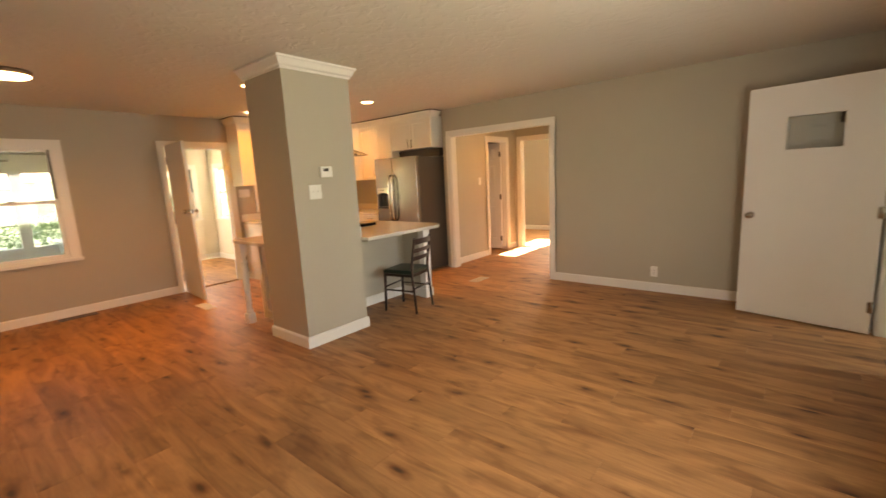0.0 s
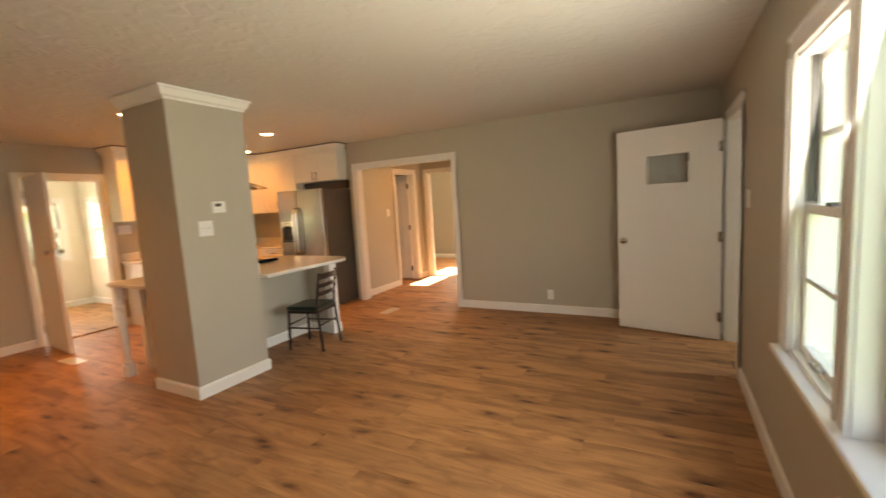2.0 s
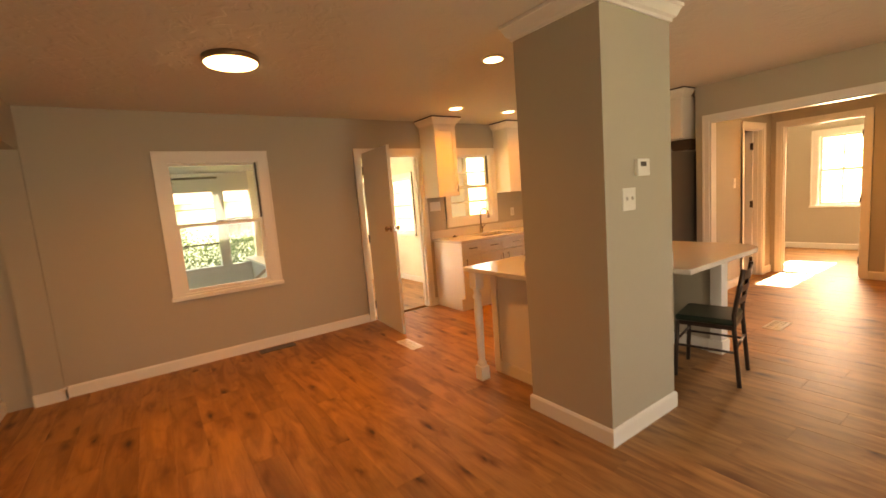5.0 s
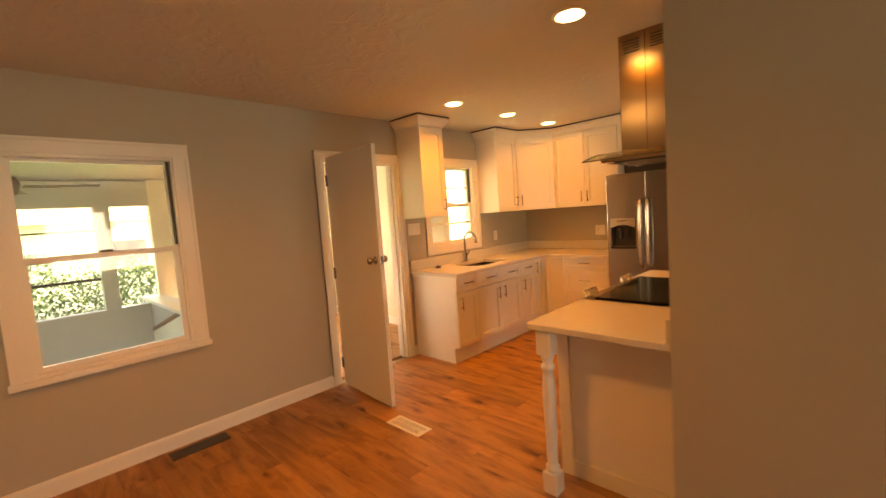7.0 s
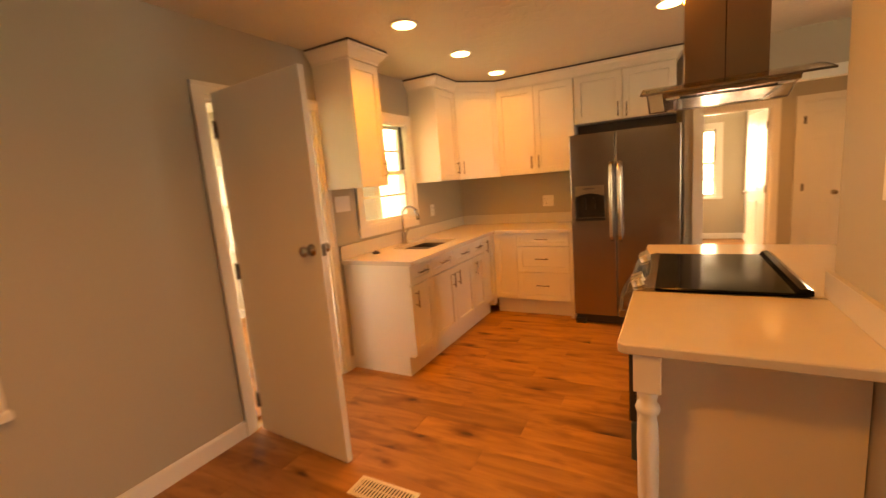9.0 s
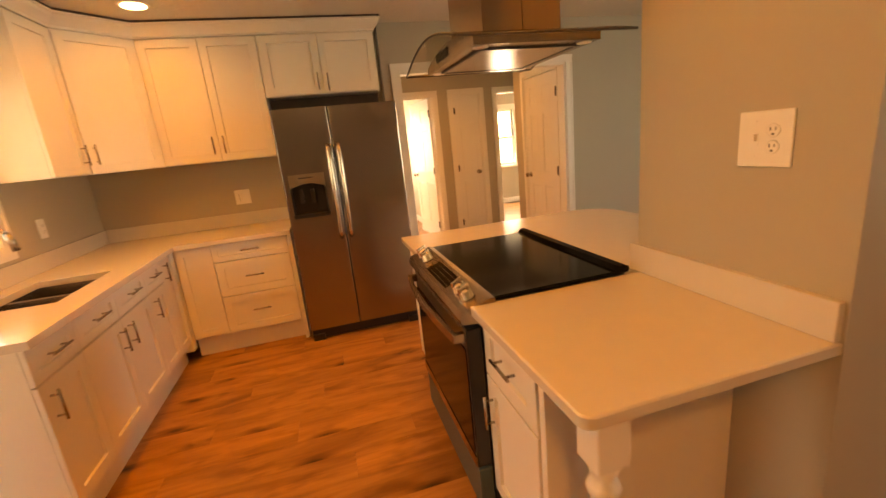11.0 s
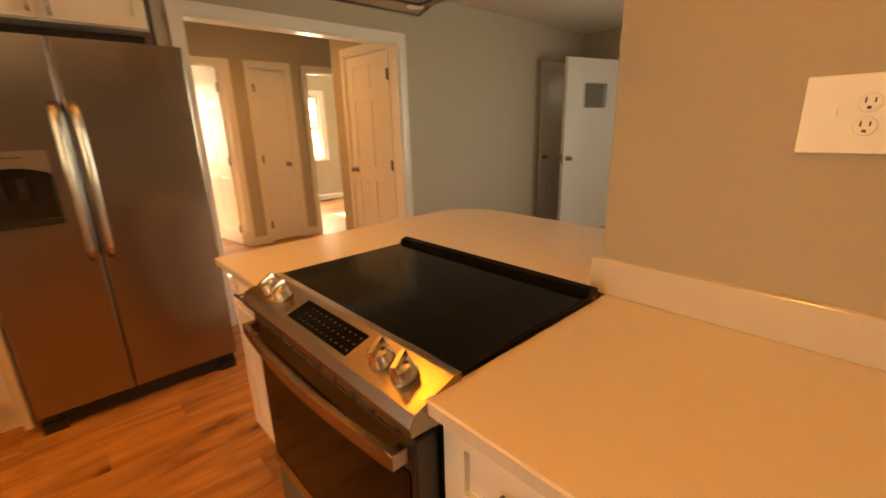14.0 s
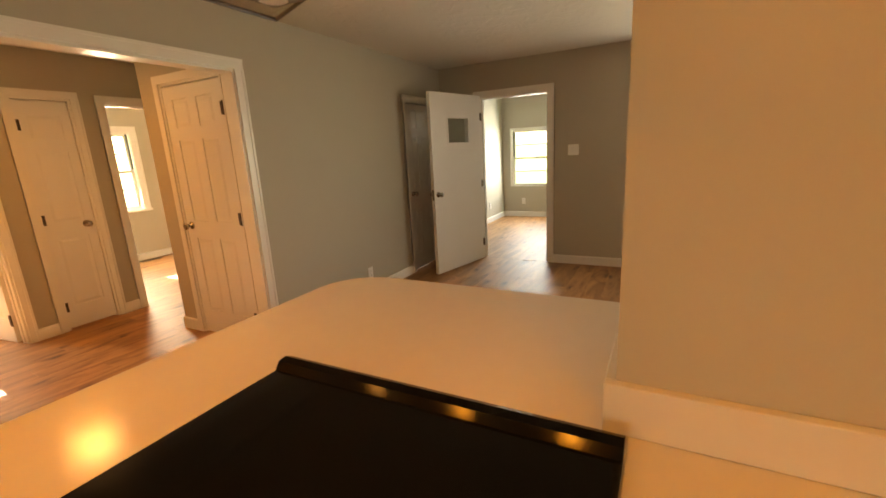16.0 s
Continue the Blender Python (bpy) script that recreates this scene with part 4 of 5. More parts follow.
# ---- peninsula with the range ----
PK, PE, PF, PLV = -3.780, 2.155, 4.02, -2.40
cabinet("base_cabinet", (-3.743, 2.79), -90, 0.365, 0.60, 0, TOP, [("drawer", 0.0, 0.365, 0.65, 0.862, 0.19, 0.765, False), ("door", 0, 0.365, 0.165, 0.645, 0.04, 0.52, True)], "white shaker base cabinet with a drawer beside the range", BASEG, True)
cabinet("base_cabinet", (-3.743, 3.985), -90, 0.375, 0.60, 0, TOP, [("drawer", 0.0, 0.375, 0.71, 0.862, 0.19, 0.79, False), ("door", 0, 0.375, 0.165, 0.705, 0.325, 0.58, True)], "narrow white shaker base cabinet at the peninsula end", BASEG, True)

setting("knee_wall", boxes((-3.14, -3.044, 2.818, 3.985, 0, TOP), (-3.044, -2.745, 3.905, 3.97, 0, TOP)), WALL, "grey-green painted knee wall under the breakfast bar", "wall")
setting("knee_wall_end", boxes((-2.745, -2.66, 3.88, 3.99, 0, TOP), (-2.757, -2.648, 3.868, 4.002, 0, 0.11), bevel=0.002), TRIM, "white wooden end post of the knee wall", "post")
baseboard("x", -3.044, 1, 2.83, 3.905)
baseboard("y", 3.905, -1, -3.03, -2.757)
pp = setting("peninsula_panel", boxes((-3.738, -3.104, 2.405, 2.418, 0.0, TOP)), CAB, "white painted end panel of the peninsula", "panel")
part("stile", boxes((-3.738, -3.673, 2.390, 2.405, 0, TOP)), CAB, pp)
part("skirting", boxes((-3.673, -3.104, 2.392, 2.405, 0, 0.09)), CAB, pp)

pen = thing_w("peninsula_worktop", (-3.1, 3.1, CT0), "white quartz breakfast bar worktop with a rounded corner", "worktop")
RNG0, RNG1 = 2.795, 3.60
bm = bmesh.new()
slab(bm, [(-3.101, PE), (-3.101, RNG0), (PK, RNG0), *[(PK + 0.03 - 0.03 * math.cos(a), PE + 0.03 - 0.03 * math.sin(a)) for a in [math.pi / 2 * k / 6 for k in range(7)]]], CT0, CT1)
rc = [(PLV - 0.22 + 0.22 * math.sin(a), PF - 0.22 + 0.22 * math.cos(a)) for a in [math.pi / 2 * (1 - k / 10) for k in range(11)]]
slab(bm, [(-3.163, 2.82), (PLV, 2.82), *rc, (PK, PF), (PK, RNG1), (-3.163, RNG1)], CT0, CT1)
wpart("slab", bm, QUARTZ, pen)
wpart("backsplash", boxes((-3.121, -3.0995, PE + 0.005, 2.838, CT1 + 0.0005, 1.000), (-3.0995, -2.51, 2.8185, 2.8385, CT1 + 0.0005, 1.000), bevel=0.002), QUARTZ, pen, "low white quartz upstand against the column")
setting("knee_support", boxes((-3.04, -3.02, 2.832, 2.852, CT0 - 0.05, CT0 - 0.001)), TRIM, "small white bracket under the worktop", "bracket")

post = thing_w("turned_post", (-3.695, 2.215, 0), "white turned wooden post under the worktop corner", "post")
for lo, hi in ((0.0, 0.11), (0.735, TOP)):
    wpart("block", boxes((-3.735, -3.655, 2.175, 2.255, lo, hi), bevel=0.003), TRIM, post)
bm = bmesh.new()
lathe(bm, [(0.026, 0.108), (0.036, 0.125), (0.036, 0.14), (0.024, 0.155), (0.027, 0.17), (0.030, 0.30), (0.0325, 0.45), (0.034, 0.56), (0.029, 0.62), (0.024, 0.645), (0.034, 0.655), (0.038, 0.668), (0.034, 0.68), (0.025, 0.69), (0.031, 0.715), (0.034, 0.737)], (-3.695, 2.215, 0), "z", 28)
wpart("shaft", bm, TRIM, post)

rg = thing_w("range", (-3.4680, 3.18, 0), "stainless steel slide-in electric range with a black glass top", "range")
y0, y1 = RNG0 + 0.003, RNG1 - 0.003
wpart("body", boxes((-3.7380, -3.1630, y0, y1, 0.02, 0.895)), BLACK, rg)
wpart("cooktop", boxes((-3.6930, -3.1580, y0 - 0.004, y1 + 0.004, 0.906, 0.917), bevel=0.003), BLACKGLASS, rg, "black glass cooktop")
bm = bmesh.new()
prism(bm, [(-3.2130, 0.917), (-3.2000, 0.934), (-3.1780, 0.938), (-3.1600, 0.930), (-3.1570, 0.917)], "y", y0 - 0.004, y1 + 0.004)
wpart("rear_trim", bm, BLACKGLASS, rg)
bm = bmesh.new()
prism(bm, [(-3.6930, 0.9175), (-3.7130, 0.9185), (-3.8100, 0.885), (-3.8220, 0.862), (-3.8180, 0.842), (-3.7380, 0.835), (-3.6930, 0.87)], "y", y0 - 0.012, y1 + 0.012)
ctrl = wpart("control_panel", bm, STEEL_H, rg, "sloping steel control panel")
tilt = math.atan2(0.0335, 0.097)


def on_panel(s, y, lift=0.0):
    """A point on the sloping panel; s runs from its back to its front edge."""
    return Vector((-3.7130 - 0.097 * s - lift * math.sin(tilt), y, 0.9185 - 0.0335 * s + lift * math.cos(tilt)))


bm = bmesh.new()
q = [on_panel(s, y, l) for l in (0.0005, 0.002) for s, y in ((0.18, 3.04), (0.18, 3.33), (0.85, 3.33), (0.85, 3.04))]
v = [bm.verts.new(p) for p in q]
for f in ((3, 2, 1, 0), (4, 5, 6, 7), (0, 1, 5, 4), (1, 2, 6, 5), (2, 3, 7, 6), (3, 0, 4, 7)):
    bm.faces.new([v[i] for i in f])
part("display", bm, BLACKGLASS, ctrl, "black touch display")
bm = bmesh.new()
for r in range(3):
    for c in range(11):
        p = on_panel(0.32 + r * 0.2, 3.045 + c * 0.023, 0.0022)
        u = on_panel(0.32 + r * 0.2 + 0.03, 3.045 + c * 0.023 + 0.007, 0.0022)
        w_ = [bm.verts.new(t) for t in ((p.x, p.y, p.z), (p.x, u.y, p.z), (u.x, u.y, u.z), (u.x, p.y, u.z))]
        bm.faces.new(w_)
part("display_marks", bm, paint("grey_print", (0.07, 0.07, 0.07), 0.5), ctrl)
for y in (2.87, 2.945, 3.43, 3.505):
    bm = bmesh.new()
    lathe(bm, [(0.027, 0.0), (0.029, 0.005), (0.025, 0.009), (0.024, 0.030), (0.021, 0.036), (0.001, 0.037)], (0, 0, 0), "z", 24)
    bx(bm, -0.024, 0.024, -0.0055, 0.0055, 0.032, 0.048)
    bmesh.ops.transform(bm, matrix=Matrix.Translation(on_panel(0.5, y)) @ Matrix.Rotation(-tilt, 4, "Y") @ Matrix.Rotation(radians(25), 4, "Z"), verts=bm.verts[:])
    part("knob", bm, POLISHED, ctrl)
dr = wpart("oven_door", boxes((-3.8000, -3.7430, y0 + 0.002, y1 - 0.002, 0.26, 0.815), bevel=0.004), BLACK, rg)
part("window", boxes((-3.8035, -3.7980, y0 + 0.02, y1 - 0.02, 0.315, 0.735), bevel=0.001), BLACKGLASS, dr, "dark oven window")
part("lower_trim", boxes((-3.8050, -3.8000, y0 + 0.004, y1 - 0.004, 0.262, 0.308)), STEEL_H, dr, "steel strip")
for k in range(9):
    for lo, hi in ((0.822, 0.829), (0.808, 0.814)):
        part("vent_slot", boxes((-3.8100, -3.8040, y0 + 0.05 + k * 0.076, y0 + 0.05 + k * 0.076 + 0.06, lo, hi)), DARKGREY, dr)
bm = bmesh.new()
ys = [y0 + 0.03 + (y1 - y0 - 0.06) * k / 16 for k in range(17)]
for k in range(16):
    f0, f1 = [0.905 + 0.022 * math.sin(math.pi * t / 16) for t in (k, k + 1)]
    v = [bm.verts.new(p) for p in ((-f0, ys[k], 0.765), (-f1, ys[k + 1], 0.765), (-f1, ys[k + 1], 0.797), (-f0, ys[k], 0.797), (-f0 + 0.016, ys[k], 0.765), (-f1 + 0.016, ys[k + 1], 0.765), (-f1 + 0.016, ys[k + 1], 0.797), (-f0 + 0.016, ys[k], 0.797))]
    for f in ((0, 1, 2, 3), (7, 6, 5, 4), (0, 4, 5, 1), (3, 2, 6, 7)):
        bm.faces.new([v[i] for i in f])
bmesh.ops.translate(bm, vec=(-2.938, 0, 0), verts=bm.verts[:])
bmesh.ops.remove_doubles(bm, verts=bm.verts[:], dist=1e-5)
for y in (ys[0], ys[-1]):
    part("handle_mount", boxes((-3.8425, -3.8000, y - 0.012, y + 0.012, 0.764, 0.798), bevel=0.002), STEEL_H, dr)
part("handle", bm, STEEL_H, dr, "wide bowed steel handle")
wpart("drawer", boxes((-3.7960, -3.7430, y0 + 0.002, y1 - 0.002, 0.06, 0.25), bevel=0.004), paint("slate_film", (0.05, 0.085, 0.095), 0.35), rg, "slate blue-grey storage drawer")
for x in (-3.7180, -3.2380):
    for y in (y0 + 0.03, y1 - 0.07):
        wpart("foot", boxes((x, x + 0.04, y, y + 0.04, 0, 0.0195)), BLACK, rg)

# island hood
HX, HY, HZ = -3.438, 3.163, 1.714
hd = thing_w("range_hood", (HX, HY, H), "stainless steel island hood with curved glass canopy", "hood")
wpart("chimney", boxes((HX - 0.147, HX - 0.0005, HY - 0.173, HY + 0.173, HZ + 0.05, H - 0.001), (HX + 0.0005, HX + 0.147, HY - 0.173, HY + 0.173, HZ + 0.05, H - 0.001), bevel=0.002), CHIMNEY, hd, "brushed steel chimney")
bm = bmesh.new()
N = 14
cw, cl = 0.228, 0.283
pr = [(HY - cl + 2 * cl * k / N, HZ + 0.026 + 0.040 * math.sin(math.pi * k / N)) for k in range(N + 1)]
prism(bm, [(HY - cl, HZ), *pr, (HY + cl, HZ)], "x", HX - cw, HX + cw)
for side in (-1, 1):
    for k in range(5):
        x, z = HX + side * 0.075, 2.395 - 0.016 * k
        wpart("vent_slot", boxes((x - 0.045, x + 0.045, HY - 0.1736, HY - 0.1732, z, z + 0.007)), BLACK, hd, "dark vent slot")
can = wpart("canopy", bm, STEEL_H, hd, "steel canopy body")
part("filter", boxes((HX - cw + 0.05, HX + cw - 0.05, HY - cl + 0.07, HY + cl - 0.07, HZ - 0.004, HZ + 0.002)), STEEL, can, "steel grease filter panel")
bm = bmesh.new()
a, b, c, d, o = HX - cw + 0.042, HX + cw - 0.042, HY - cl + 0.062, HY + cl - 0.062, 0.012
for dims in ((a, b, c, c + o), (a, b, d - o, d), (a, a + o, c + o, d - o), (b - o, b, c + o, d - o)):
    bx(bm, *dims, HZ - 0.006, HZ - 0.0005)
part("filter_gap", bm, BLACK, can)
part("control", boxes((HX - cw - 0.003, HX - cw + 0.004, HY - 0.02, HY + 0.13, HZ + 0.022, HZ + 0.052)), BLACKGLASS, can, "black hood control")
for u, v in ((-0.19, -0.245), (0.19, -0.245), (-0.19, 0.245), (0.19, 0.245)):
    bm = bmesh.new()
    lathe(bm, [(0.026, HZ - 0.003), (0.026, HZ - 0.0005)], (HX + u, HY + v, 0), "z", 18)
    part("lamp", bm, PLATE, can)
bm = bmesh.new()
gl, gw, N = 0.365, 0.305, 20
prof = [(HY - gl + 2 * gl * k / N, HZ + 0.008 + 0.066 * math.sin(math.pi * k / N)) for k in range(N + 1)]
prism(bm, prof + [(y, z + 0.006) for y, z in prof[::-1]], "x", HX - gw, HX + gw)
wpart("glass_canopy", bm, pane_glass("hood_glass", (0.90, 0.88, 0.81)), hd, "curved tinted glass")

bm = bmesh.new()
for x in (HX - gw, HX + gw):
    tube(bm, [(x, y, z + 0.003) for y, z in prof], 0.0042, 6)
for y, z in (prof[0], prof[-1]):
    tube(bm, [(HX - gw, y, z + 0.003), (HX + gw, y, z + 0.003)], 0.0042, 6)
wpart("glass_edge", bm, DARKGREY, hd, "dark polished edge of the glass")

# ---- ceiling lights ----
def recessed(x, y, watts):
    r = thing("recessed_light", (x, y, H), "lit round recessed ceiling light with a white rim", "ceiling light", "recessed ceiling lights")
    bm = bmesh.new()
    lathe(bm, [(0.088, -0.001), (0.090, -0.004), (0.084, -0.009), (0.070, -0.010)], (0, 0, 0), "z", 32)
    part("rim", bm, TRIM, r)
    bm = bmesh.new()
    lathe(bm, [(0.070, -0.0105), (0.069, -0.013), (0.04, -0.015)], (0, 0, 0), "z", 32)
    part("lens", bm, LAMP, r, "glowing lens")
    lamp = new("downlight", bpy.data.lights.new("downlight", "AREA"))
    lamp.data.shape, lamp.data.size, lamp.data.energy, lamp.data.color = "DISK", 0.13, watts, WARM
    lamp.data.spread = radians(150)
    lamp.location = (x, y, H - 0.02)


DOWN = 0.30
for x, y, k in ((-5.115, 3.23, 1.25), (-5.115, 4.045, 1.05), (-5.12, 4.855, 0.4), (-3.62, 2.465, 0.48), (-3.65, 4.04, 0.95)):
    recessed(x, y, DOWN * k)
BRONZE = paint("bronze_rim", (0.20, 0.13, 0.08), 0.35, 0.8)


def flush_light(x, y, watts):
    fl = thing("flush_light", (x, y, H), "lit round flush ceiling light with a bronze rim", "ceiling light")
    bm = bmesh.new()
    lathe(bm, [(0.165, -0.001), (0.170, -0.006), (0.170, -0.034), (0.158, -0.038)], (0, 0, 0), "z", 40)
    part("rim", bm, BRONZE, fl, "bronze rim")
    bm = bmesh.new()
    lathe(bm, [(0.158, -0.0385), (0.15, -0.048), (0.10, -0.055), (0.02, -0.057)], (0, 0, 0), "z", 40)
    part("diffuser", bm, LAMP, fl, "glowing white diffuser")
    lamp = new("flush_lamp", bpy.data.lights.new("flush_lamp", "AREA"))
    lamp.data.shape, lamp.data.size, lamp.data.energy, lamp.data.color = "DISK", 0.3, watts, WARM
    lamp.data.spread = radians(150)
    lamp.location = (x, y, H - 0.065)


flush_light(-4.225, 0.775, 0.60)
# Unseen hall fixture, copied from the dining one to brighten and warm the hall.
flush_light(-2.65, 6.45, 0.32)


# ---- chair at the breakfast bar ----
ch = thing("chair", (-2.575, 3.485, 0), "dark brown metal ladder-back chair with a dark green seat", "chair", turn=12)
SEATG = paint("dark_green_vinyl", (0.012, 0.028, 0.020), 0.35, bump=0.1, bscale=80)
CHAIR = paint("brown_powder_coat", (0.050, 0.034, 0.028), 0.32, 0.4)
bm = boxes((-0.19, 0.175, -0.185, 0.185, 0.425, 0.468), bevel=0.016, seg=3)
part("seat", bm, SEATG, ch, "dark green padded seat")
bm = boxes((-0.18, -0.16, -0.175, 0.175, 0.395, 0.425), (0.155, 0.175, -0.175, 0.175, 0.395, 0.425), (-0.16, 0.155, -0.175, -0.155, 0.395, 0.425), (-0.16, 0.155, 0.155, 0.175, 0.395, 0.425))
part("seat_frame", bm, CHAIR, ch)
for s in (-1, 1):
    part("leg", tube(bmesh.new(), [(-0.175, s * 0.168, 0.42), (-0.19, s * 0.178, 0.0)], 0.0145, 12), CHAIR, ch)
    part("leg", tube(bmesh.new(), [(0.205, s * 0.178, 0.0), (0.172, s * 0.17, 0.40), (0.170, s * 0.168, 0.50), (0.195, s * 0.166, 0.66), (0.222, s * 0.164, 0.82)], 0.0145, 12), CHAIR, ch)
    part("stretcher", tube(bmesh.new(), [(-0.183, s * 0.173, 0.24), (0.186, s * 0.173, 0.24)], 0.009), CHAIR, ch)
part("stretcher", tube(bmesh.new(), [(-0.182, -0.172, 0.27), (-0.182, 0.172, 0.27)], 0.009), CHAIR, ch)
part("stretcher", tube(bmesh.new(), [(0.184, -0.172, 0.27), (0.184, 0.172, 0.27)], 0.009), CHAIR, ch)
for z, x in ((0.595, 0.185), (0.68, 0.199), (0.775, 0.214)):
    bm = bmesh.new()
    ys = [-0.165 + 0.33 * k / 8 for k in range(9)]
    for k in range(8):
        b0, b1 = [0.018 * math.sin(math.pi * t / 8) for t in (k, k + 1)]
        h = 0.022 if z < 0.7 else 0.03
        v = [bm.verts.new(p) for p in ((x + b0, ys[k], z - h), (x + b1, ys[k + 1], z - h), (x + b1 + 0.006, ys[k + 1], z + h), (x + b0 + 0.006, ys[k], z + h))]
        w_ = [bm.verts.new((p.co.x + 0.008, p.co.y, p.co.z)) for p in v]
        bm.faces.new(v)
        bm.faces.new(w_[::-1])
        for i in range(4):
            bm.faces.new((v[i], v[(i + 1) % 4], w_[(i + 1) % 4], w_[i]))
    part("slat", bm, CHAIR, ch)


# ---- vents, plates, thermostat ----
def floor_vent(x, y, lx, ly, material, label):
    v = thing("floor_vent", (x, y, 0), label, "floor vent", "floor vents")
    f = 0.018
    part("frame", boxes((-lx / 2, lx / 2, -ly / 2, -ly / 2 + f, 0.0005, 0.005), (-lx / 2, lx / 2, ly / 2 - f, ly / 2, 0.0005, 0.005), (-lx / 2, -lx / 2 + f, -ly / 2 + f, ly / 2 - f, 0.0005, 0.005), (lx / 2 - f, lx / 2, -ly / 2 + f, ly / 2 - f, 0.0005, 0.005)), material, v)
    part("well", boxes((-lx / 2 + f, lx / 2 - f, -ly / 2 + f, ly / 2 - f, 0.0005, 0.0012)), BLACK, v)
    long_x = lx > ly
    span = (lx if long_x else ly) - 2 * f
    n = int(span / 0.017)
    for k in range(n):
        c = -span / 2 + span * (k + 0.5) / n
        half = (ly if long_x else lx) / 2 - f
        part("slat", boxes((c - 0.0045, c + 0.0045, -half, half, 0.0014, 0.004) if long_x else (-half, half, c - 0.0045, c + 0.0045, 0.0014, 0.004)), material, v)
    part("slat", boxes((-lx / 2 + f, lx / 2 - f, -0.004, 0.004, 0.0042, 0.0046) if long_x else (-0.004, 0.004, -ly / 2 + f, ly / 2 - f, 0.0042, 0.0046)), material, v)


floor_vent(-5.81, 1.153, 0.13, 0.36, BROWN, "dark brown metal floor vent by the baseboard")
floor_vent(-4.837, 2.208, 0.338, 0.13, PLATE, "white metal floor vent near the open door")
floor_vent(-2.61, 4.925, 0.14, 0.30, paint("beige_metal", (0.62, 0.55, 0.45), 0.4), "beige metal floor vent before the hall")

floor_vent(-0.28, 9.88, 0.32, 0.12, BROWN, "dark brown floor vent under the bedroom window")


def wall_plate(at, turn, gangs, label, kind, size=1.0):
    """A cover plate facing local -y; gangs of 't' toggle, 'o' outlet, 'r' rocker."""
    w, h = (0.076 + 0.046 * (len(gangs) - 1)) * size, 0.122 * size
    p = thing("wall_plate", at, label, kind, turn=turn)
    part("plate", boxes((-w / 2, w / 2, -0.006, 0.0, -h / 2, h / 2), bevel=0.002), PLATE, p)
    for i, g in enumerate(gangs):
        x = (i - (len(gangs) - 1) / 2) * 0.046
        if g == "t":
            part("toggle", boxes((x - 0.005, x + 0.005, -0.016, -0.006, -0.004, 0.012), (x - 0.008, x + 0.008, -0.0068, -0.006, -0.016, 0.016)), PLATE, p)
        elif g == "r":
            part("rocker", boxes((x - 0.016, x + 0.016, -0.009, -0.006, -0.033, 0.033), bevel=0.001), PLATE, p)
        else:
            for s in (-0.02, 0.02):
                bm = bmesh.new()
                lathe(bm, [(0.0165, -0.006), (0.0165, -0.0085), (0.015, -0.009)], (x, 0, s), "y", 20)
                so = part("socket", bm, PLATE, p)
                part("slot", boxes((x - 0.0075, x - 0.0050, -0.0094, -0.009, s - 0.001, s + 0.009), (x + 0.0050, x + 0.0075, -0.0094, -0.009, s, s + 0.008), (x - 0.003, x + 0.003, -0.0094, -0.009, s - 0.011, s - 0.006)), BLACK, so)
        for s in ((-0.042, 0.042) if g != "o" else (0.0,)):
            bm = bmesh.new()
            lathe(bm, [(0.003, -0.006), (0.003, -0.007)], (x, 0, s), "y", 10)
            part("screw", bm, PLATE, p)
    return p


wall_plate((-3.0995, 2.376, 1.362), -90, "to", "white two-gang plate with a switch and an outlet", "switch", 1.13)
wall_plate((-2.5045, 2.361, 1.358), 90, "tt", "white two-gang light switch on the column", "switch")
wall_plate((XE - 0.0005, 3.72, 1.36), -90, "rr", "white two-gang light switch beside the door", "switch")
wall_plate((-0.49, YN - 0.0005, 0.235), 0, "o", "white wall outlet above the baseboard", "outlet")
wall_plate((XE - 0.0005, 1.85, 0.40), -90, "o", "white wall outlet below the window", "outlet")
wall_plate((-4.855, YK - 0.0005, 1.14), 0, "ot", "white outlet above the kitchen worktop", "outlet")
wall_plate((XW + 0.0005, 4.80, 1.15), 90, "o", "white outlet above the kitchen worktop", "outlet")
wall_plate((XW + 0.0005, 3.388, 1.335), 90, "rrr", "white three-gang switch below the wall cabinet", "switch")
wall_plate((-3.4995, 6.32, 1.33), 90, "t", "white light switch in the hall", "switch")
wall_plate((4.7195, 5.35, 0.32), -90, "o", "white outlet in the front room", "outlet")
wall_plate((3.9, 5.7795, 0.32), 0, "o", "white outlet in the front room", "outlet")
th = thing("thermostat", (-2.5045, 2.482, 1.526), "white digital thermostat on the column", "thermostat", turn=90)
part("body", boxes((-0.06, 0.06, -0.024, 0, -0.047, 0.047), bevel=0.004), PLATE, th)
part("screen", boxes((-0.035, 0.02, -0.0255, -0.024, 0.005, 0.03)), SCREEN, th, "dark display")

# ---- porch things ----
fan = thing_w("ceiling_fan", (-7.35, 0.40, 2.4), "dark ceiling fan with wooden blades under the porch roof", "fan")
bm = bmesh.new()
lathe(bm, [(0.015, 2.42), (0.016, 2.02), (0.09, 2.00), (0.11, 1.95), (0.09, 1.87), (0.04, 1.84)], (-7.35, 0.40, 0), "z", 24)
wpart("motor", bm, BROWN, fan)
BLADE = paint("oak_blade", (0.16, 0.12, 0.075), 0.5)
for k in range(4):
    bm = boxes((0.12, 0.60, -0.065, 0.065, -0.004, 0.004), bevel=0.002)
    bmesh.ops.transform(bm, matrix=Matrix.Translation((-7.35, 0.40, 1.925)) @ Matrix.Rotation(radians(90 * k + 80), 4, "Z") @ Matrix.Rotation(radians(12), 4, "X"), verts=bm.verts[:])
    wpart("blade", bm, BLADE, fan)
bm = bmesh.new()
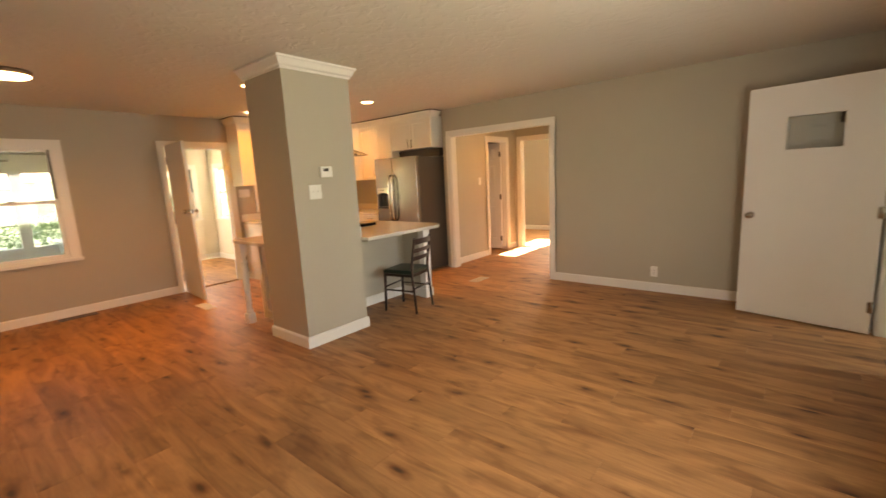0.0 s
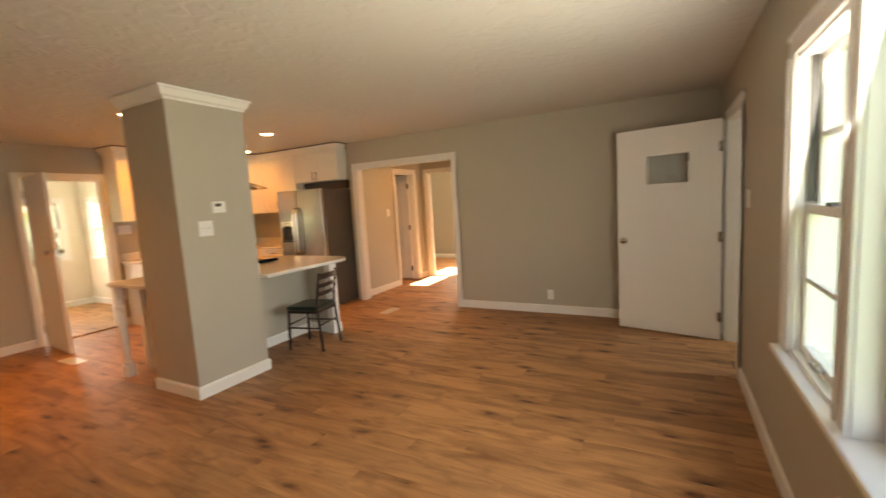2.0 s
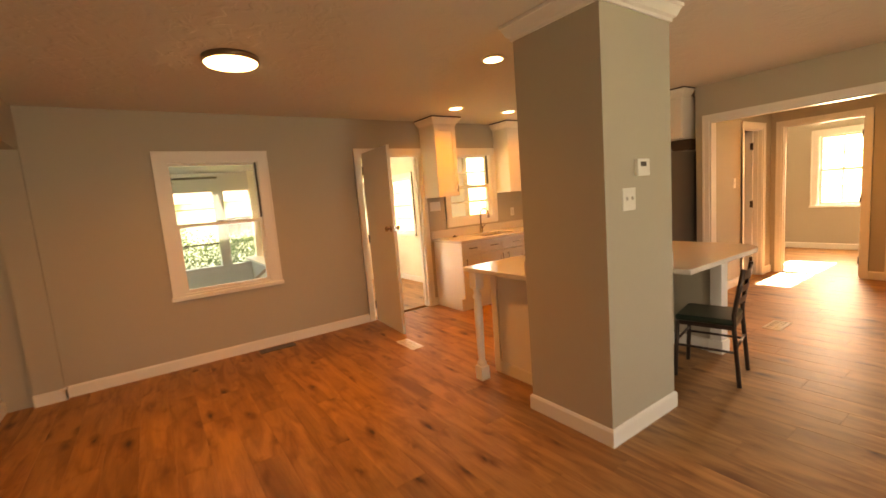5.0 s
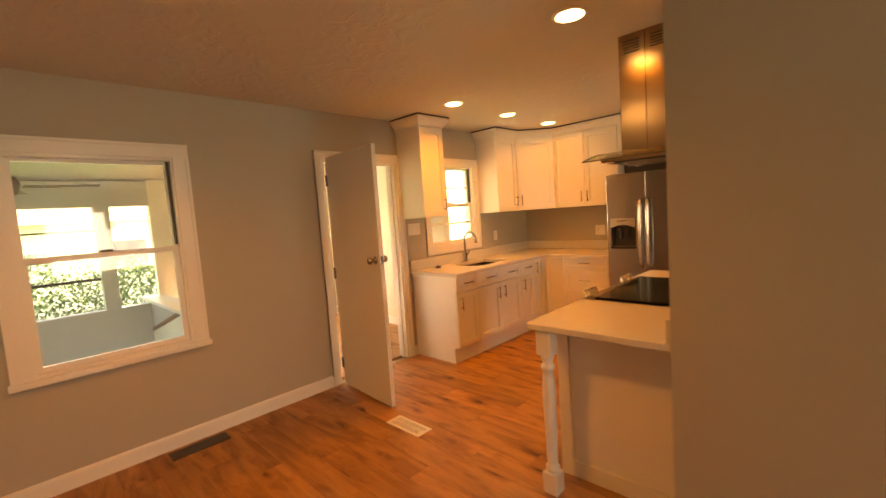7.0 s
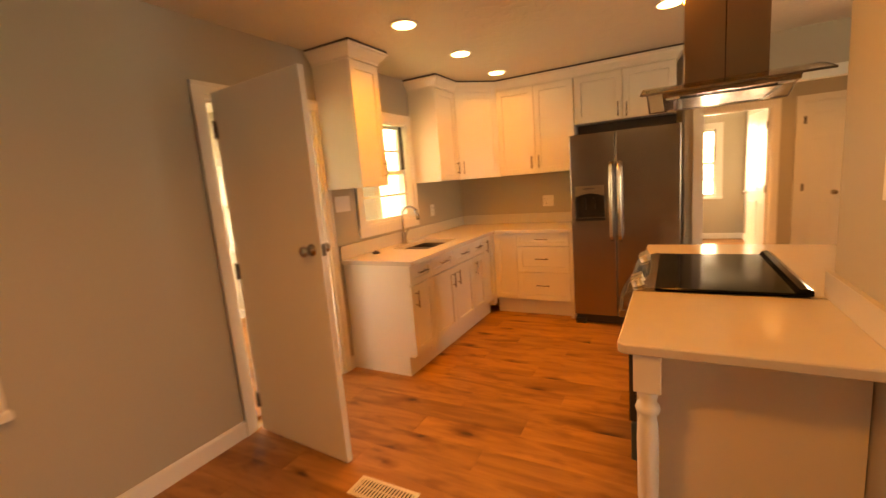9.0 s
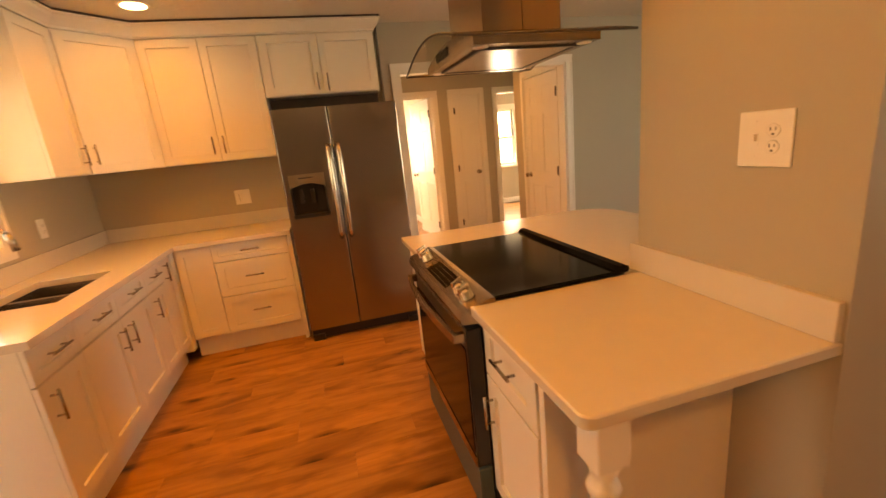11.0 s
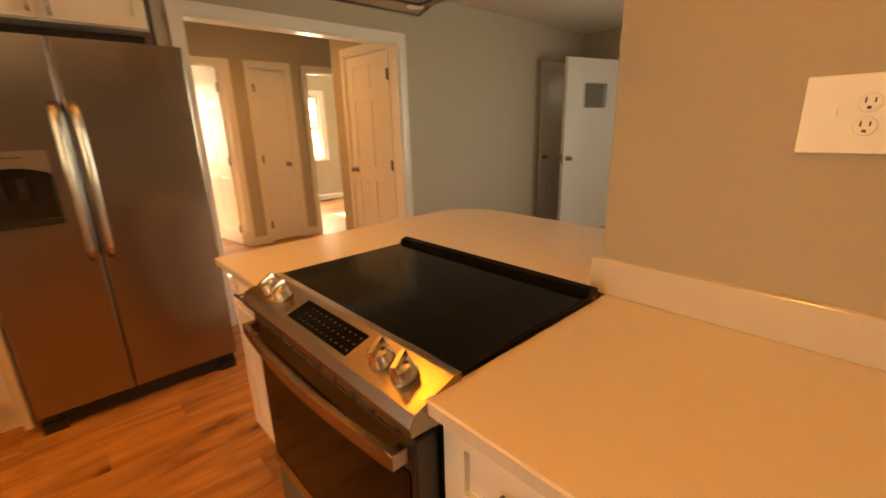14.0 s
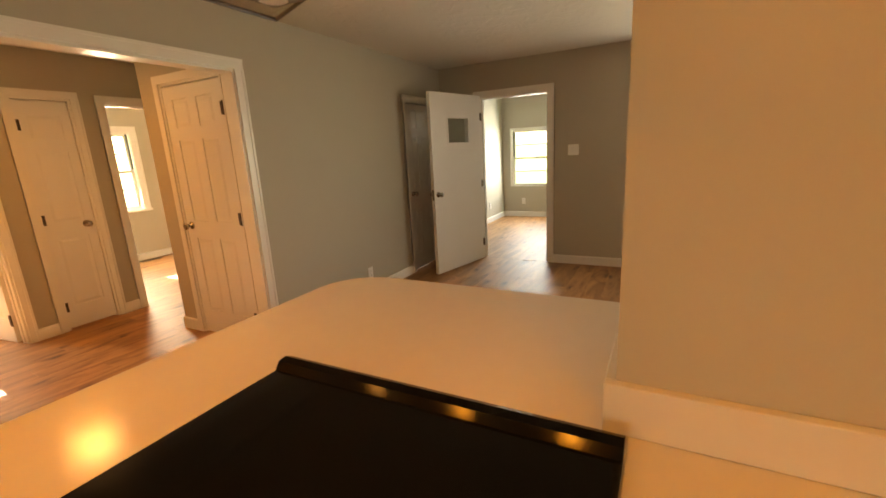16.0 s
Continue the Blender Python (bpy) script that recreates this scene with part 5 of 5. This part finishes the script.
prism(bm, [(-8.598, 0.32), (-7.40, 0.65), (-7.40, 0.695), (-8.598, 0.365)], "y", 1.488, 1.4985)
setting("stair_trim", bm, paint("stained_wood_trim", (0.22, 0.10, 0.05), 0.4), "brown stained trim board on the half wall", "trim")
bm = bmesh.new()
prism(bm, [(-8.598, -0.9), (-6.1, -0.9), (-6.1, 0.645), (-7.40, 0.645), (-8.598, 0.316)], "y", 1.4925, 1.4985)
setting("stair_panel", bm, CREAM, "cream painted board below the stair trim", "panel")
setting("porch_rail", boxes((PX - 0.09, PX - 0.05, -3.2, 1.08, 1.0, 1.03), (PX - 0.09, PX - 0.05, -1.2, 1.08, 1.55, 1.57)), SCREEN, "dark window rails across the porch openings", "rail")


def leafy(name, x0, x1, y0, y1, z0, z1, count, label, seed):
    """A clipped hedge: branches inside and many small leaves with gaps and an uneven outline."""
    r = random.Random(seed)
    hedge = thing(name, ((x0 + x1) / 2, (y0 + y1) / 2, z0), label, "hedge")
    bm = bmesh.new()
    cx, cy = (x0 + x1) / 2, (y0 + y1) / 2
    for k in range(count):
        u, v, w = r.uniform(x0, x1), r.uniform(y0, y1), z0 + (z1 - z0) * r.random() ** 0.8
        w += 0.12 * math.sin(v * 3.1) * (w - z0) / (z1 - z0) + r.gauss(0, 0.04)
        s = r.uniform(0.026, 0.05)
        m = Matrix.Translation((u - cx, v - cy, w - z0)) @ Euler((r.uniform(-1.2, 1.2), r.uniform(-1.2, 1.2), r.uniform(0, 6.28))).to_matrix().to_4x4()
        q = [bm.verts.new(m @ Vector(p)) for p in ((-s, 0, 0), (0, -s * 0.45, 0.01), (s, 0, 0), (0, s * 0.45, 0.01))]
        bm.faces.new(q)
    part("leaves", bm, LEAF, hedge)
    bm = bmesh.new()
    for k in range(int((y1 - y0) * 3)):
        v = y0 + (y1 - y0) * r.random()
        tube(bm, [(0, v - cy, 0), (r.uniform(-0.1, 0.1), v - cy + r.uniform(-0.1, 0.1), (z1 - z0) * 0.6)], 0.010, 6)
    part("stems", bm, BROWN, hedge)


leafy("hedge", -11.6, -10.7, -5.0, 4.5, -0.95, 1.15, 34000, "green leafy hedge along the garden", 3)


def house(x0, x1, y0, y1, front, label):
    """A low house with a gable roof; front is the x of the side with windows."""
    nb = thing_w("neighbour_house", ((x0 + x1) / 2, (y0 + y1) / 2, -0.95), label, "house")
    wpart("wall", boxes((x0, x1, y0, y1, -0.95, 2.0)), SIDING, nb)
    bm = bmesh.new()
    prism(bm, [(x0 - 0.8, 1.95), ((x0 + x1) / 2, 4.3), (x1 + 0.8, 1.95)], "y", y0 - 0.6, y1 + 0.6)
    wpart("roof", bm, ROOFING, nb)
    out = 1 if front == x1 else -1
    y = y0 + 2.0
    while y < y1 - 2:
        a, b = sorted((front - 0.02, front + out * 0.04))
        w_ = wpart("window", boxes((a, b, y, y + 1.2, 0.2, 1.4)), TRIM, nb)
        a, b = sorted((front + out * 0.03, front + out * 0.05))
        part("pane", boxes((a, b, y + 0.08, y + 1.12, 0.28, 1.32)), BLACKGLASS, w_)
        y += 4.2


house(-26, -20, -12, 9, -20, "white neighbouring house with a brown shingle roof")
house(42, 50, -6, 14, 42, "white house across the street with a brown roof")
setting("pavement", boxes((7.5, 9.5, -60, 60, -0.949, -0.93)), paint("pale_concrete", (0.45, 0.44, 0.41), 0.85, var=0.1, bump=0.3), "pale concrete pavement before the house", "pavement")
setting("road", boxes((14, 21, -60, 60, -0.949, -0.94)), paint("asphalt", (0.055, 0.055, 0.058), 0.9, var=0.15, bump=0.4), "grey asphalt street before the house", "road")


def tree(x, y, height, seed, label):
    """A tapered trunk with limbs and a loose crown of leaves."""
    r = random.Random(seed)
    tr = thing("tree", (x, y, -0.95), label, "tree", "trees in the garden")
    bm = bmesh.new()
    tips = []
    for k in range(9):
        a, rise, reach = k * 2.4 + r.random(), height * r.uniform(0.45, 0.8), height * r.uniform(0.18, 0.34)
        base = Vector((0, 0, height * r.uniform(0.25, 0.5)))
        tip = Vector((reach * math.cos(a), reach * math.sin(a), rise))
        tube(bm, [base, base.lerp(tip, 0.5) + Vector((0, 0, 0.2)), tip], 0.05, 6)
        tips += [tip, base.lerp(tip, 0.6)]
    part("limbs", bm, BROWN, tr)
    bm = bmesh.new()
    lathe(bm, [(0.28, 0), (0.2, 0.4), (0.16, height * 0.4), (0.06, height * 0.8)], (0, 0, 0), "z", 10)
    part("trunk", bm, BROWN, tr)
    bm = bmesh.new()
    for k in range(4500):
        t = r.choice(tips)
        p = t + Vector((r.gauss(0, 0.55), r.gauss(0, 0.55), r.gauss(0, 0.45)))
        s = r.uniform(0.07, 0.14)
        m = Matrix.Translation(p) @ Euler((r.uniform(-1.2, 1.2), r.uniform(-1.2, 1.2), r.uniform(0, 6.28))).to_matrix().to_4x4()
        bm.faces.new([bm.verts.new(m @ Vector(q)) for q in ((-s, 0, 0), (0, -s * 0.5, 0.01), (s, 0, 0), (0, s * 0.5, 0.01))])
    part("crown", bm, LEAF, tr)


tree(26, 7.5, 7.0, 5, "leafy green tree by the street")
tree(31, 1.5, 8.0, 9, "leafy green tree across the street")

# ---- floors, plank by plank ----
floor = setting("floor", boxes((XW, XE, -1.31, YK, -0.03, -0.004)), SUB, "oak-look plank floor running through living room and kitchen", "floor")
PW, PL = 0.182, 1.22
cache = {}


def plank_mesh(length, width):
    key = (round(length, 3), round(width, 3))
    if key not in cache:
        bm = bmesh.new()
        a, b, e = length / 2, width / 2, 0.0016
        rings = [[bm.verts.new((x * (a - i), y * (b - i), z)) for x, y in ((-1, -1), (1, -1), (1, 1), (-1, 1))] for i, z in ((0.0002, -0.004), (0.0002, -0.0012), (e, 0.0))]
        for p, q in zip(rings, rings[1:]):
            for k in range(4):
                bm.faces.new((p[k], p[(k + 1) % 4], q[(k + 1) % 4], q[k]))
        bm.faces.new(rings[-1])
        cache[key] = mesh_of("plank", bm, FLOOR)
    return cache[key]


rng = random.Random(4)
y, row = -1.31, 0
while y < YK - 0.001:
    w = min(PW, YK - y)
    x = XW - (0.12, 0.75, 0.43, 1.03, 0.27, 0.89)[row % 6]
    while x < XE - 0.001:
        x0, x1 = max(x, XW), min(x + PL, XE)
        if x1 - x0 > 0.02:
            ob = new("plank", plank_mesh(x1 - x0, w))
            ob.parent = floor
            ob.location = ((x0 + x1) / 2, y + w / 2, 0)
        x += PL
    y, row = y + PW, row + 1


def room_planks(name, areas, label):
    """The planks of a further room."""
    f = setting(name, boxes(*[(*a, -0.03, -0.004) for a in areas]), SUB, label, "floor")
    for x0, x1, y0, y1 in areas:
        y, row = y0, 0
        while y < y1 - 0.001:
            w, x = min(PW, y1 - y), x0 - (0.2, 0.8, 0.5, 1.1)[row % 4]
            while x < x1 - 0.001:
                a, b = max(x, x0), min(x + PL, x1)
                if b - a > 0.02:
                    ob = new("plank", plank_mesh(b - a, w))
                    ob.parent, ob.location = f, ((a + b) / 2, y + w / 2, 0)
                x += PL
            y, row = y + PW, row + 1


room_planks("floor_hall", [(-3.50, -0.62, YK, YH + 0.06)], "oak-look plank floor of the hall")
room_planks("floor_bedroom", [(-6.5, -2.52, YH + 0.06, 10.0)], "oak-look plank floor of the sunny bedroom")
room_planks("floor_second_bedroom", [(-1.70, 1.5, YH + 0.06, 10.0)], "oak-look plank floor of the second bedroom")
room_planks("floor_front_room", [(XE, 4.72, 3.36, 5.78)], "oak-look plank floor of the front room")
setting("floor_closets", boxes((-5.08, -3.50, YK + 0.12, YH, -0.03, -0.002), (-0.62, 1.5, YK + 0.02, YH + 0.06, -0.03, -0.002), (-2.40, -1.80, YH + 0.12, 8.2, -0.03, -0.002)), FLOOR_FAR, "oak-look floor of the closets", "floor")
